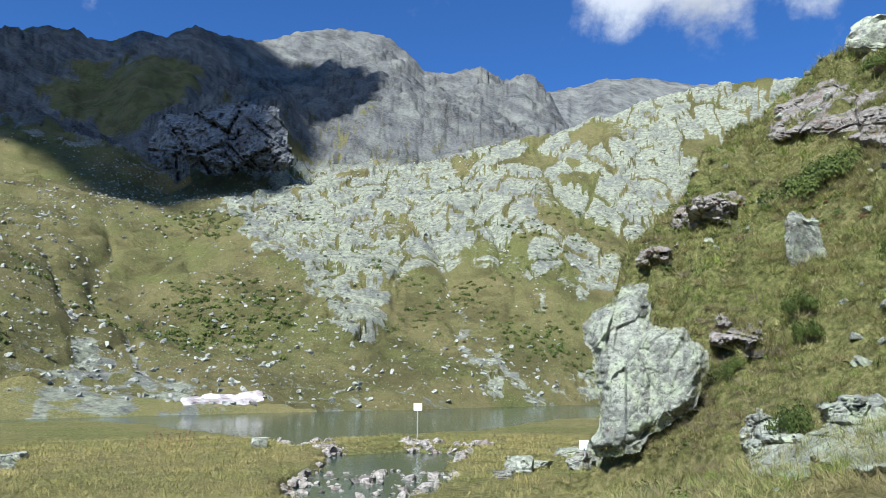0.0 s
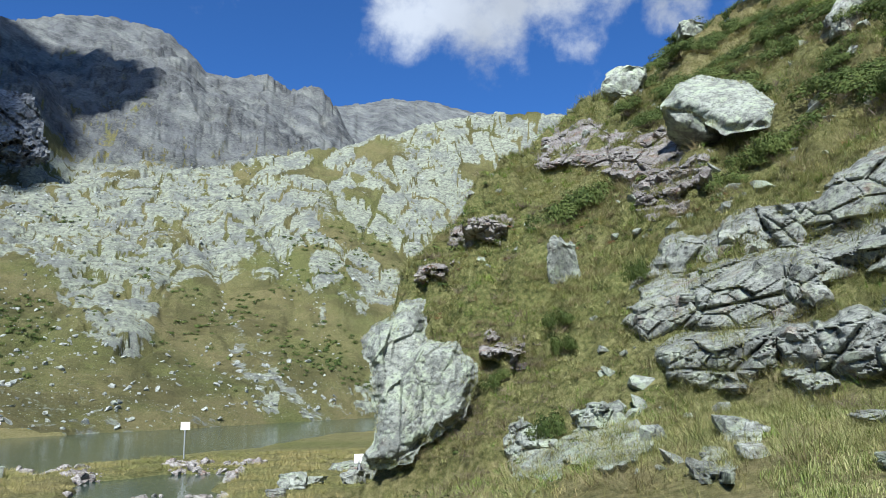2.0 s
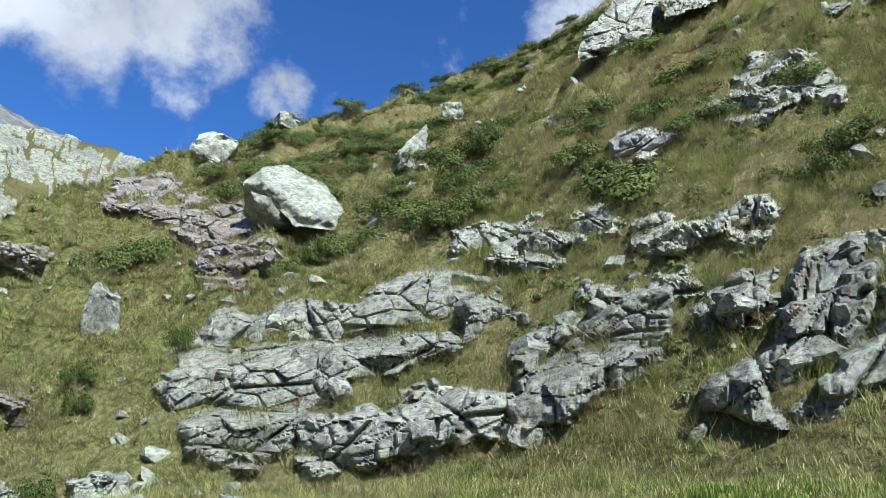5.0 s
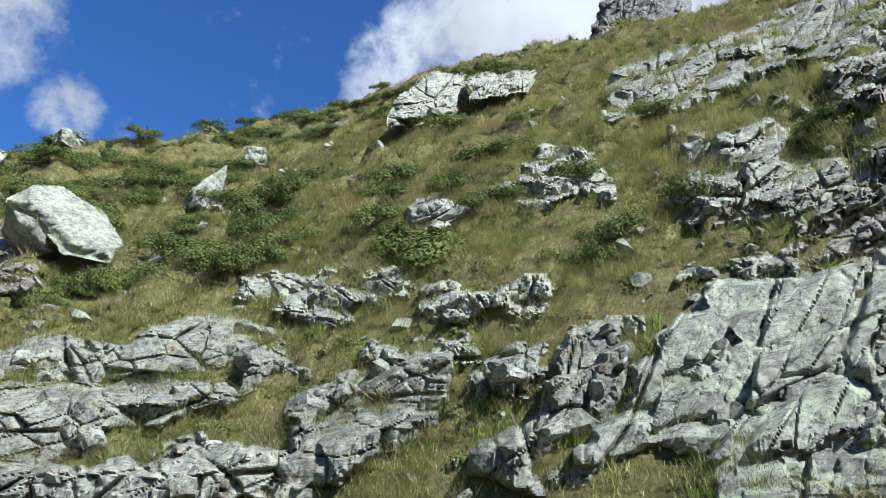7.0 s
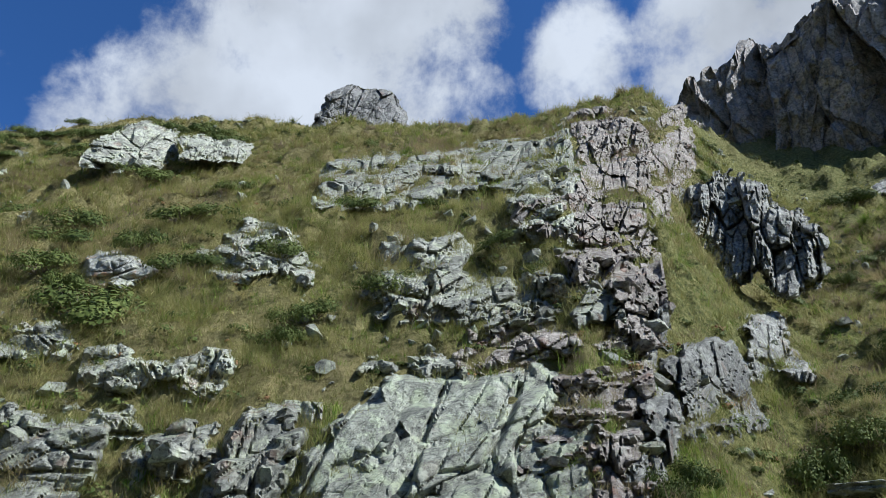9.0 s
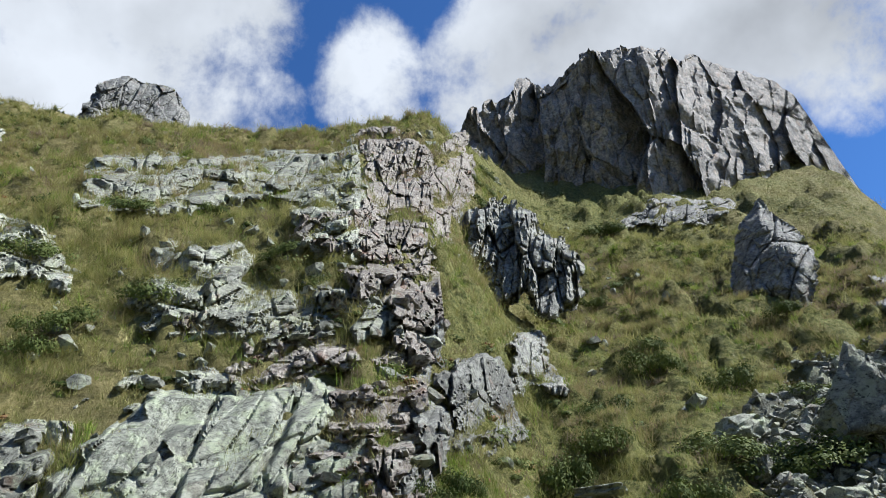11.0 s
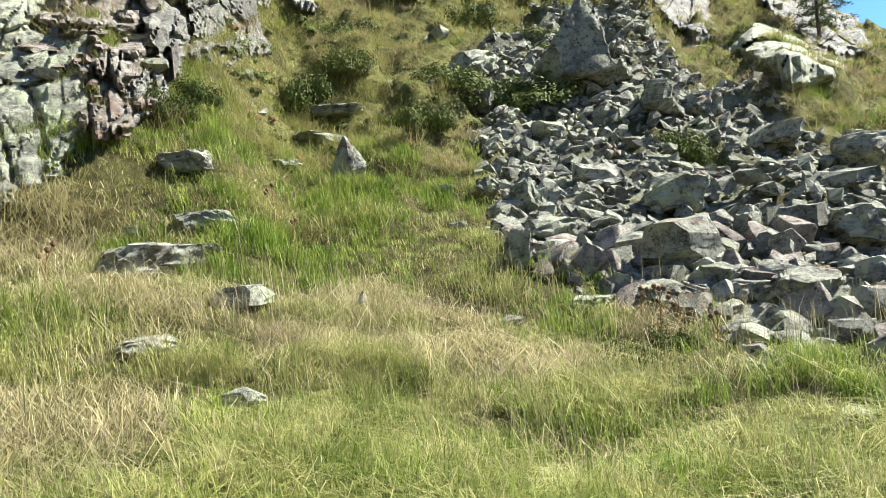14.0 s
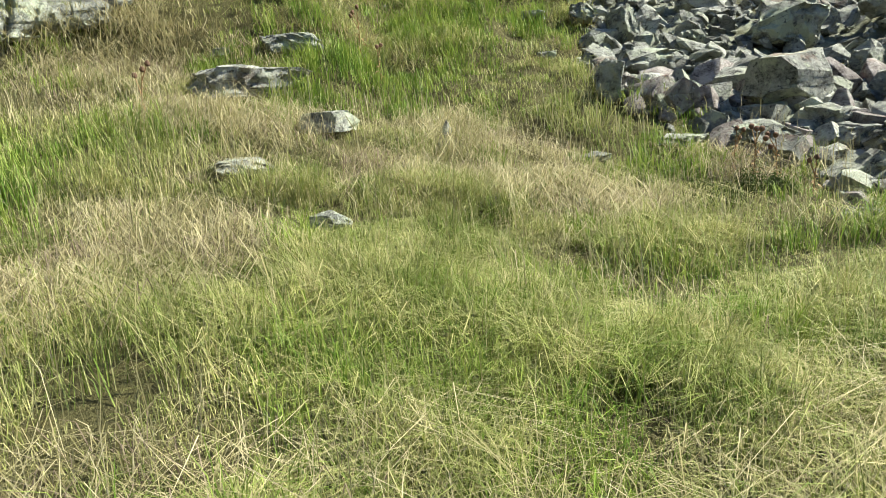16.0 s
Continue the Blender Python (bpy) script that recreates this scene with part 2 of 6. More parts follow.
    rough = smooth(-0.1, 0.4, s) * smooth(1.12, 0.9, s)
    bumps = 0.9 * fbm(x * 0.16, y * 0.16, 4, 30) + 0.28 * fbm(x * 0.9, y * 0.9, 3, 31)
    _, hum, h1, h2, hx, hy = cells(x * 1.25, y * 1.25, 34)
    bumps = bumps + (0.12 + 0.36 * h1) * smooth(0.0, 0.5, hum) * (h2 > 0.35)
    _, hum, h1, h2, hx, hy = cells(x * 0.45 + 0.4 * vnoise(x, y, 36), y * 0.45, 35)
    bumps = bumps + (0.18 + 0.75 * h1) * smooth(0.0, 0.45, hum) * (h2 > 0.3)
    lift = lift + bumps * rough + 0.10 * fbm(x * 0.8, y * 0.8, 3, 33)
    on_hill = (b > 4) & (b < 200)
    hill = np.where(on_hill, lift - 60 * smooth(13.0, 8.0, b) * smooth(0, 1, s) , -99.0)
    hill = np.where(b > 185, lift - (b - 185) * 0.4, hill)
    blend = smooth(4, 30, b) * smooth(215, 180, b)
    base = np.where(s < 0, meadow + (lift - meadow) * blend, np.maximum(z, hill))
    z = np.where(on_hill & (r < 120), np.where(s < 0, base, np.maximum(z, hill)), z)
    runs = smooth(0.10, 0.0, gully) * smooth(0.8, 0.3, u) + 0.62 * smooth(130, 98, r)
    runs = np.where((far_shore > 0) & (r < 262), runs * (0.45 + 0.9 * vnoise(x * 0.5, y * 0.5, 24)), 0)
    return z, np.maximum(np.maximum(0.22 * stony + 0.80 * bare, runs), crag * (0.6 + 0.4 * smooth(0.02, 0.2, gap3)))


def high(x, y):
    return float(land(np.array([x]), np.array([y]))[0][0])


def spot(bearing, far):
    """A place on the ground, by compass bearing and distance from the walker's stand."""
    x, y = far * math.sin(radians(bearing)), far * math.cos(radians(bearing))
    return Vector((x, y, high(x, y)))


# ---- materials ----
def shader(name):
    m = bpy.data.materials.new(name)
    m.use_nodes = True
    nt = m.node_tree
    return m, nt.nodes, nt.links, nt.nodes["Principled BSDF"]


def noise_node(n, l, vec, scale, detail=4.0, rough=0.55):
    t = n.new("ShaderNodeTexNoise")
    t.inputs["Scale"].default_value, t.inputs["Detail"].default_value, t.inputs["Roughness"].default_value = scale, detail, rough
    if vec:
        l.new(vec, t.inputs["Vector"])
    return t.outputs["Fac"]


def ramp_node(n, l, fac, stops):
    r = n.new("ShaderNodeValToRGB")
    while len(r.color_ramp.elements) < len(stops):
        r.color_ramp.elements.new(0.5)
    for e, (p, c) in zip(r.color_ramp.elements, stops):
        e.position, e.color = p, (*c, 1) if len(c) == 3 else c
    l.new(fac, r.inputs["Fac"])
    return r.outputs["Color"]


def mix_node(n, l, fac, a, b, mode="MIX"):
    m = n.new("ShaderNodeMix")
    m.data_type, m.blend_type = "RGBA", mode
    for key, v in (("Factor", fac), ("A", a), ("B", b)):
        if isinstance(v, (int, float)):
            m.inputs[key].default_value = v
        elif isinstance(v, tuple):
            m.inputs[key].default_value = (*v, 1)
        else:
            l.new(v, m.inputs[key])
    return m.outputs["Result"]


def bump_node(n, l, height, strength, distance, normal=None):
    b = n.new("ShaderNodeBump")
    b.inputs["Strength"].default_value, b.inputs["Distance"].default_value = strength, distance
    l.new(height, b.inputs["Height"])
    if normal:
        l.new(normal, b.inputs["Normal"])
    return b.outputs["Normal"]


def place_vec(n, l, scale=(1, 1, 1)):
    g = n.new("ShaderNodeNewGeometry")
    m = n.new("ShaderNodeMapping")
    m.inputs["Scale"].default_value = scale
    l.new(g.outputs["Position"], m.inputs["Vector"])
    return m.outputs["Vector"]


def rock_material(name, pale, mid, dark, lichen, size=1.0, rust=0.15, amount=0.35, stain=(0.22, 0.10, 0.055), cracks=0.6):
    """Weathered rock: mottled grain, broad dark stains, lichen in blotches and spots, rust, and a few winding hair cracks."""
    m, n, l, p = shader(name)
    v = place_vec(n, l)
    vs = place_vec(n, l, (1, 1, 1.35))
    big = noise_node(n, l, v, 0.9 / size, 6, 0.6)
    fine = noise_node(n, l, vs, 5.0 / size, 9, 0.74)
    col = ramp_node(n, l, fine, [(0.37, dark), (0.46, mid), (0.56, pale)])
    col = mix_node(n, l, ramp_node(n, l, big, [(0.38, (0.8, 0.8, 0.8)), (0.53, (0, 0, 0))]), col, mix_node(n, l, fine, dark, mid))
    lich = noise_node(n, l, v, 2.3 / size, 7, 0.72)
    col = mix_node(n, l, ramp_node(n, l, lich, [(0.58 - amount * 0.2, (0, 0, 0)), (0.66 - amount * 0.2, (amount * 2, amount * 2, amount * 2))]), col, lichen)
    rst = noise_node(n, l, v, 1.3 / size, 5, 0.65)
    col = mix_node(n, l, ramp_node(n, l, rst, [(0.58, (0, 0, 0)), (0.68, (rust, rust, rust))]), col, stain)
    spots = noise_node(n, l, v, 13.0 / size, 4, 0.6)
    col = mix_node(n, l, ramp_node(n, l, spots, [(0.60, (0, 0, 0)), (0.66, (0.45, 0.45, 0.45))]), col, tuple(min(0.62, c * 1.3) for c in lichen))
    col = mix_node(n, l, ramp_node(n, l, spots, [(0.33, (0.85, 0.85, 0.85)), (0.40, (0, 0, 0))]), col, tuple(c * 0.7 for c in dark))
    split = noise_node(n, l, place_vec(n, l, (1.0, 1.0, 2.4)), 1.1 / size, 3, 0.5)
    line = ramp_node(n, l, split, [(0.484, (0, 0, 0)), (0.494, (cracks, cracks, cracks)), (0.499, (0, 0, 0))])
    col = mix_node(n, l, line, col, dark)
    info = n.new("ShaderNodeObjectInfo")
    var = n.new("ShaderNodeMapRange")
    var.inputs["To Min"].default_value, var.inputs["To Max"].default_value = 0.80, 1.16
    l.new(info.outputs["Random"], var.inputs["Value"])
    sc = n.new("ShaderNodeVectorMath")
    sc.operation = "SCALE"
    l.new(col, sc.inputs[0]), l.new(var.outputs["Result"], sc.inputs["Scale"])
    l.new(sc.outputs["Vector"], p.inputs["Base Color"])
    p.inputs["Roughness"].default_value = 0.9
    p.inputs["Specular IOR Level"].default_value = 0.2
    nor = bump_node(n, l, big, 0.6, 0.25 * size)
    nor = bump_node(n, l, fine, 1.0, 0.09 * size, nor)
    nor = bump_node(n, l, noise_node(n, l, v, 30 / size, 4, 0.6), 0.5, 0.02 * size, nor)
    l.new(nor, p.inputs["Normal"])
    return m


ROCK = rock_material("rock", (0.345, 0.355, 0.305), (0.205, 0.21, 0.18), (0.045, 0.045, 0.04), (0.37, 0.40, 0.29), 1.0, 0.4)
ROCK_RUST = rock_material("rust_rock", (0.34, 0.315, 0.285), (0.20, 0.175, 0.155), (0.055, 0.045, 0.04), (0.30, 0.32, 0.26), 1.0, 0.6, 0.2)
ROCK_PALE = rock_material("pale_rock", (0.335, 0.35, 0.29), (0.205, 0.215, 0.18), (0.075, 0.075, 0.07), (0.35, 0.39, 0.275), 1.0, 0.12, 0.4)
ROCK_CLIFF = rock_material("cliff_rock", (0.30, 0.29, 0.28), (0.18, 0.175, 0.17), (0.07, 0.07, 0.07), (0.36, 0.31, 0.275), 1.3, 0.45, 0.3, (0.26, 0.17, 0.12), 0.1)
ROCK_FAR = rock_material("far_rock", (0.36, 0.37, 0.32), (0.24, 0.25, 0.22), (0.09, 0.09, 0.085), (0.36, 0.38, 0.30), 3.0, 0.1, 0.3)
ROCK_ORANGE = rock_material("orange_stained_rock", (0.36, 0.37, 0.34), (0.24, 0.245, 0.22), (0.08, 0.08, 0.075), (0.38, 0.40, 0.28), 1.0, 1.0, 0.3, (0.36, 0.17, 0.07))
# darker copy of the grey rock: the ribs' shade is put into its colour
ROCK_RIB_SHADED = rock_material("shaded_rib_rock", (0.27, 0.275, 0.25), (0.15, 0.15, 0.14), (0.04, 0.04, 0.04), (0.33, 0.35, 0.28), 0.9, 0.3, 0.2)
ROCK_BLUFF = rock_material("bluff_rock", (0.25, 0.255, 0.25), (0.14, 0.145, 0.145), (0.04, 0.04, 0.042), (0.27, 0.28, 0.25), 9.0, 0.2, 0.2)
ROCK_DARK = rock_material("dark_rock", (0.27, 0.27, 0.26), (0.16, 0.16, 0.155), (0.06, 0.06, 0.06), (0.30, 0.32, 0.26), 1.4, 0.25, 0.2)


def ground_material(name="meadow_and_rock", dim=1.0, patchy=0.2):
    """Grass over earth, with bare rock where the ground is stony; dim: how much darker the turf is than the meadow's."""
    m, n, l, p = shader(name)
    v = place_vec(n, l)
    a = n.new("ShaderNodeAttribute")
    a.attribute_name = "stony"
    big = noise_node(n, l, v, 0.12, 5)
    mid = noise_node(n, l, v, 1.1, 6, 0.65)
    tiny = noise_node(n, l, v, 5.5, 7, 0.76)
    grass = ramp_node(n, l, mid, [(0.30, (0.085, 0.105, 0.026)), (0.47, (0.19, 0.19, 0.055)), (0.66, (0.34, 0.30, 0.135))])
    grass2 = ramp_node(n, l, tiny, [(0.36, (0.025, 0.032, 0.010)), (0.48, (0.14, 0.145, 0.045)), (0.60, (0.36, 0.32, 0.15))])
    grass = mix_node(n, l, 0.62, grass, grass2)
    grass = mix_node(n, l, ramp_node(n, l, big, [(0.38, (0, 0, 0)), (0.58, (0.5, 0.5, 0.5))]), grass, mix_node(n, l, tiny, (0.11, 0.10, 0.035), (0.38, 0.32, 0.14)))
    lush = noise_node(n, l, v, 0.05, 5, 0.6)
    grass = mix_node(n, l, ramp_node(n, l, lush, [(0.45, (0, 0, 0)), (0.62, (0.7, 0.7, 0.7))]), grass, ramp_node(n, l, tiny, [(0.36, (0.03, 0.045, 0.011)), (0.48, (0.12, 0.15, 0.035)), (0.62, (0.27, 0.28, 0.09))]))
    grass = mix_node(n, l, ramp_node(n, l, noise_node(n, l, v, 0.07, 8, 0.7), [(0.42, (patchy, patchy, patchy)), (0.52, (0, 0, 0))]), grass, mix_node(n, l, tiny, (0.03, 0.038, 0.012), (0.17, 0.15, 0.055)))
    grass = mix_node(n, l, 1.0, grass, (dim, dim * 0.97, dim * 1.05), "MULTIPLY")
    # dark earth and dead grass, with the shade between blades and stones coloured in
    th = n.new("ShaderNodeAttribute")
    th.attribute_name = "shaded_thatch"
    grass = mix_node(n, l, th.outputs["Fac"], grass, mix_node(n, l, tiny, (0.028, 0.036, 0.011), (0.17, 0.15, 0.065)))
    vs = place_vec(n, l, (1, 1, 1.3))
    fine = noise_node(n, l, vs, 0.9, 10, 0.76)
    stone = ramp_node(n, l, fine, [(0.33, (0.06, 0.06, 0.055)), (0.44, (0.175, 0.18, 0.14)), (0.60, (0.345, 0.37, 0.265))])
    band = n.new("ShaderNodeMapping")
    band.inputs["Scale"].default_value = (0.45, 0.45, 1.3)
    geo = n.new("ShaderNodeNewGeometry")
    dip = n.new("ShaderNodeMapping")
    dip.inputs["Rotation"].default_value = (radians(10), radians(-38), 0.0)
    l.new(geo.outputs["Position"], dip.inputs["Vector"])
    l.new(dip.outputs["Vector"], band.inputs["Vector"])
    strata = noise_node(n, l, band.outputs["Vector"], 0.10, 8, 0.68)
    upper = ramp_node(n, l, strata, [(0.38, (0.025, 0.027, 0.03)), (0.48, (0.075, 0.077, 0.075)), (0.56, (0.15, 0.155, 0.14)), (0.66, (0.24, 0.245, 0.21))])
    upper = mix_node(n, l, 0.45, upper, ramp_node(n, l, fine, [(0.38, (0.025, 0.025, 0.027)), (0.5, (0.11, 0.113, 0.11)), (0.64, (0.25, 0.255, 0.22))]))
    hi = n.new("ShaderNodeAttribute")
    hi.attribute_name = "peak"
    stone = mix_node(n, l, hi.outputs["Fac"], stone, upper)
    stone = mix_node(n, l, ramp_node(n, l, noise_node(n, l, vs, 0.11, 7, 0.65), [(0.40, (0.6, 0.6, 0.6)), (0.52, (0, 0, 0))]), stone, mix_node(n, l, fine, (0.05, 0.052, 0.055), (0.22, 0.225, 0.22)))
    edge = noise_node(n, l, v, 0.8, 7, 0.7)
    sub = n.new("ShaderNodeMath")
    sub.operation = "MULTIPLY_ADD"
    l.new(edge, sub.inputs[0])
    sub.inputs[1].default_value = 1.3
    l.new(a.outputs["Fac"], sub.inputs[2])
    fac = ramp_node(n, l, sub.outputs[0], [(0.0, (0, 0, 0)), (1.0, (1, 1, 1))])
    step = n.new("ShaderNodeMapRange")
    step.inputs["From Min"].default_value, step.inputs["From Max"].default_value = 1.05, 1.2
    l.new(sub.outputs[0], step.inputs["Value"])
    l.new(mix_node(n, l, step.outputs["Result"], grass, stone), p.inputs["Base Color"])
    p.inputs["Roughness"].default_value = 0.95
    p.inputs["Specular IOR Level"].default_value = 0.15
    nor = bump_node(n, l, fine, 0.9, 1.1)
    nor = bump_node(n, l, mid, 0.5, 0.25, nor)
    nor = bump_node(n, l, tiny, 0.9, 0.08, nor)
    l.new(nor, p.inputs["Normal"])
    return m


GROUND = ground_material(dim=1.0)
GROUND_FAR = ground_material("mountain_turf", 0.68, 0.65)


def water_material():
    m, n, l, p = shader("lake_water")
    v = place_vec(n, l)
    p.inputs["Base Color"].default_value = (0.032, 0.052, 0.036, 1)
    p.inputs["Roughness"].default_value = 0.12
    p.inputs["IOR"].default_value = 1.33
    l.new(bump_node(n, l, noise_node(n, l, v, 2.2, 4), 0.25, 0.04), p.inputs["Normal"])
    return m


WATER = water_material()


# ---- ground ----
def in_scree(b, r):
    """How far inside the scree field: 1 well inside, 0 outside."""
    left = np.interp(r, [5, 8, 11, 14, 18, 24], [142, 136, 133.5, 133.5, 135, 139])
    right = np.interp(r, [5, 9, 14, 20, 26], [185, 185, 168, 151, 147])
    near = np.interp(b, [133, 138, 146, 158, 170], [9.5, 8.0, 7.0, 6.3, 6.0])
    wob = 1.3 * vnoise(b * 0.4, r * 0.6, 55)
    return smooth(-0.3, 1.2, np.minimum(np.minimum((b - left) * 0.7, (right - b) * 0.7), np.minimum(r - near, 26 - r)) + wob)


def ring_sheet(name, bearings, radii, material, label):
    b, r = np.meshgrid(np.radians(bearings), radii, indexing="ij")
    x, y = r * np.sin(b), r * np.cos(b)
    z, stony = land(x, y)
    bed = in_scree(np.degrees(b), r)
    nb, nr = b.shape
    co = np.stack([x, y, z], -1).reshape(-1, 3)
    i, j = np.meshgrid(np.arange(nb), np.arange(nr - 1), indexing="ij")
    k = (i + 1) % nb
    quads = np.stack([i * nr + j, i * nr + j + 1, k * nr + j + 1, k * nr + j], -1).reshape(-1, 4)
    me = mesh_from(name, co, quads)
    at = me.attributes.new("stony", "FLOAT", "POINT")
    at.data.foreach_set("value", np.maximum(stony, 0.52 * bed).reshape(-1).astype(np.float32))
    # where that shade is coloured in: near meadow, faintly the slope, the scree bed
    at = me.attributes.new("shaded_thatch", "FLOAT", "POINT")
    at.data.foreach_set("value", (smooth(16, 9, r) * smooth(80, 94, np.degrees(b)) + 0.1 * smooth(60, 45, r) + bed).clip(0, 1).reshape(-1).astype(np.float32))
    at = me.attributes.new("peak", "FLOAT", "POINT")
    at.data.foreach_set("value", (smooth(255, 300, r + 25 * vnoise(x * 0.02, y * 0.02, 98))).reshape(-1).astype(np.float32))
    me.materials.append(material)
    ob = new(name, me)
    return tagged(ob, label, "ground", kind="structure")


def mesh_from(name, co, faces, smooth_shade=True):
    """A mesh from arrays of places and of faces that all have the same number of corners."""
    me = bpy.data.meshes.new(name)
    k = faces.shape[1]
    me.vertices.add(len(co))
    me.vertices.foreach_set("co", np.asarray(co, np.float32).reshape(-1))
    me.loops.add(faces.size)
    me.loops.foreach_set("vertex_index", np.asarray(faces, np.int32).reshape(-1))
    me.polygons.add(len(faces))
    me.polygons.foreach_set("loop_start", np.arange(0, faces.size, k, dtype=np.int32))
    me.polygons.foreach_set("use_smooth", np.full(len(faces), smooth_shade))
    me.update(calc_edges=True)
    return me


near_bearings = np.concatenate([np.arange(-40, 8, 0.4), np.arange(8, 168, 0.33), np.arange(168, 320, 4.0)])
near_radii = np.concatenate([[0.02], np.geomspace(0.6, 12, 70), np.geomspace(12.2, 72, 210), np.geomspace(74, 95, 14)])
ring_sheet("ground", near_bearings, near_radii, GROUND, "grassy alpine meadow and hillside with dry tussocks")
far_bearings = np.concatenate([np.arange(-37, 33, 0.11), np.arange(34, 320, 4.0)])
far_radii = np.concatenate([np.geomspace(95, 262, 180), np.geomspace(263, 530, 100), np.geomspace(540, 960, 30), np.geomspace(1000, 4500, 10)])
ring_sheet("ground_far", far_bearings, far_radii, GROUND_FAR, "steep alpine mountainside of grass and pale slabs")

me = bpy.data.meshes.new("water")
bm = bmesh.new()
for bearing, far in ((-70, 60), (-60, 8), (-20, 14), (8, 14), (16, 60), (16, 170), (-50, 120)):
    bm.verts.new((far * math.sin(radians(bearing)), far * math.cos(radians(bearing)), LAKE))
bm.faces.new(bm.verts)
bm.normal_update()
bm.to_mesh(me), bm.free()
me.materials.append(WATER)
tagged(new("water", me), "still greenish mountain lake with a shallow outlet pool", "water", kind="structure")


# ---- parts and things ----
def part(name, bm, material, parent, label=""):
    """One mesh object under a thing or a part."""
    me = bpy.data.meshes.new(name)
    bm.to_mesh(me), bm.free()
    me.materials.append(material)
    ob = new(name, me)
    ob.parent = parent
    if label:
        ob["label"] = label
    return ob


def shared(name, me, parent, m):
    """An object on a mesh that others use too, placed in the world, under parent."""
    ob = new(name, me)
    ob.parent = parent
    ob.matrix_basis = m
    return ob


def stone_mesh(name, seed, shape, chips, material, rough=0.05, cuts=2, layers=0.0, joints=0.05, taper=0.0):
    """A jointed, chipped stone about 2 units across before its shape is applied: a block cut by random planes, then roughened."""
    rng = random.Random(seed)
    bm = bmesh.new()
    bmesh.ops.create_cube(bm, size=2.0)
    planes = []
    for axis in range(3):
        for sign in (-1, 1):
            nrm = Vector([rng.uniform(-0.28, 0.28) for _ in range(3)])
            nrm[axis] = sign
            planes.append((nrm.normalized(), rng.uniform(0.72, 0.95)))
    for _ in range(chips):
        nrm = Vector([rng.gauss(0, 1) for _ in range(3)]).normalized()
        planes.append((nrm, rng.uniform(0.80, 1.12)))
    for nrm, dist in planes:
        bmesh.ops.bisect_plane(bm, geom=bm.verts[:] + bm.edges[:] + bm.faces[:], plane_co=nrm * dist, plane_no=nrm, clear_outer=True)
        hull = bmesh.ops.convex_hull(bm, input=bm.verts[:])
        junk = [g for g in hull["geom_interior"] + hull["geom_unused"] if isinstance(g, bmesh.types.BMVert)]
        bmesh.ops.delete(bm, geom=list(set(junk)), context="VERTS")
        bmesh.ops.dissolve_limit(bm, angle_limit=radians(1), verts=bm.verts[:], edges=bm.edges[:])
    bmesh.ops.bevel(bm, geom=bm.edges[:], offset=0.05, segments=1, affect="EDGES", clamp_overlap=True)
    bmesh.ops.triangulate(bm, faces=bm.faces[:])
    if cuts:
        long_edges = [e for e in bm.edges if e.calc_length() > 0.30]
        bmesh.ops.subdivide_edges(bm, edges=long_edges, cuts=cuts, use_grid_fill=True)
        bmesh.ops.triangulate(bm, faces=bm.faces[:])
    bm.normal_update()
    off = Vector((seed * 3.7, seed * 1.3, 0))
    for v in bm.verts:
        d = noise.fractal(v.co * 1.6 + off, 0.9, 2.1, 3) * rough
        if layers:
            d += layers * (abs(((v.co.z + 0.12 * noise.noise(v.co * 1.2 + off)) * 3.3) % 1 - 0.5) - 0.25)
        if joints and cuts:
            near = noise.voronoi(v.co * 1.7 + off * 0.37)[0]
            d += joints * (near[1] - near[0] - 0.35) * 0.6 - joints * math.exp(-((near[1] - near[0]) / 0.10) ** 2)
        v.co += v.normal * d
    for v in bm.verts:
        w = 1 - taper * (v.co.z + 1) / 2
        v.co = Vector((v.co.x * shape[0] * w + taper * 0.2 * v.co.z, v.co.y * shape[1] * w, v.co.z * shape[2]))
    me = bpy.data.meshes.new(name)
    bm.to_mesh(me), bm.free()
    me.polygons.foreach_set("use_smooth", np.full(len(me.polygons), True))
    me.set_sharp_from_angle(angle=radians(28))
    me.materials.append(material)
    return me


CHUNKS = [stone_mesh("block", 10 + k, (0.62, 0.5, 0.48), 9, ROCK, 0.10, 2, 0.06) for k in range(7)]
CHUNKS_PALE = [stone_mesh("block", 30 + k, (0.62, 0.52, 0.5), 7, ROCK_PALE, 0.10, 2, 0.04) for k in range(5)]
CHUNKS_RUST = [stone_mesh("block", 40 + k, (0.6, 0.5, 0.4), 8, ROCK_RUST, 0.10, 2, 0.10) for k in range(5)]
SCREE = [stone_mesh("stone", 80 + k, (0.6, 0.5, 0.45), 8, ROCK_RUST if k % 3 == 1 else ROCK, 0.04, 0) for k in range(10)]


def grid_mesh(name, co, material, sharp=32):
    nu, nv = co.shape[:2]
    i, j = np.meshgrid(np.arange(nu - 1), np.arange(nv - 1), indexing="ij")
    a = i * nv + j
    me = mesh_from(name, co.reshape(-1, 3), np.stack([a, a + nv, a + nv + 1, a + 1], -1).reshape(-1, 4))
    me.set_sharp_from_angle(angle=radians(sharp))
    me.materials.append(material)
    return me


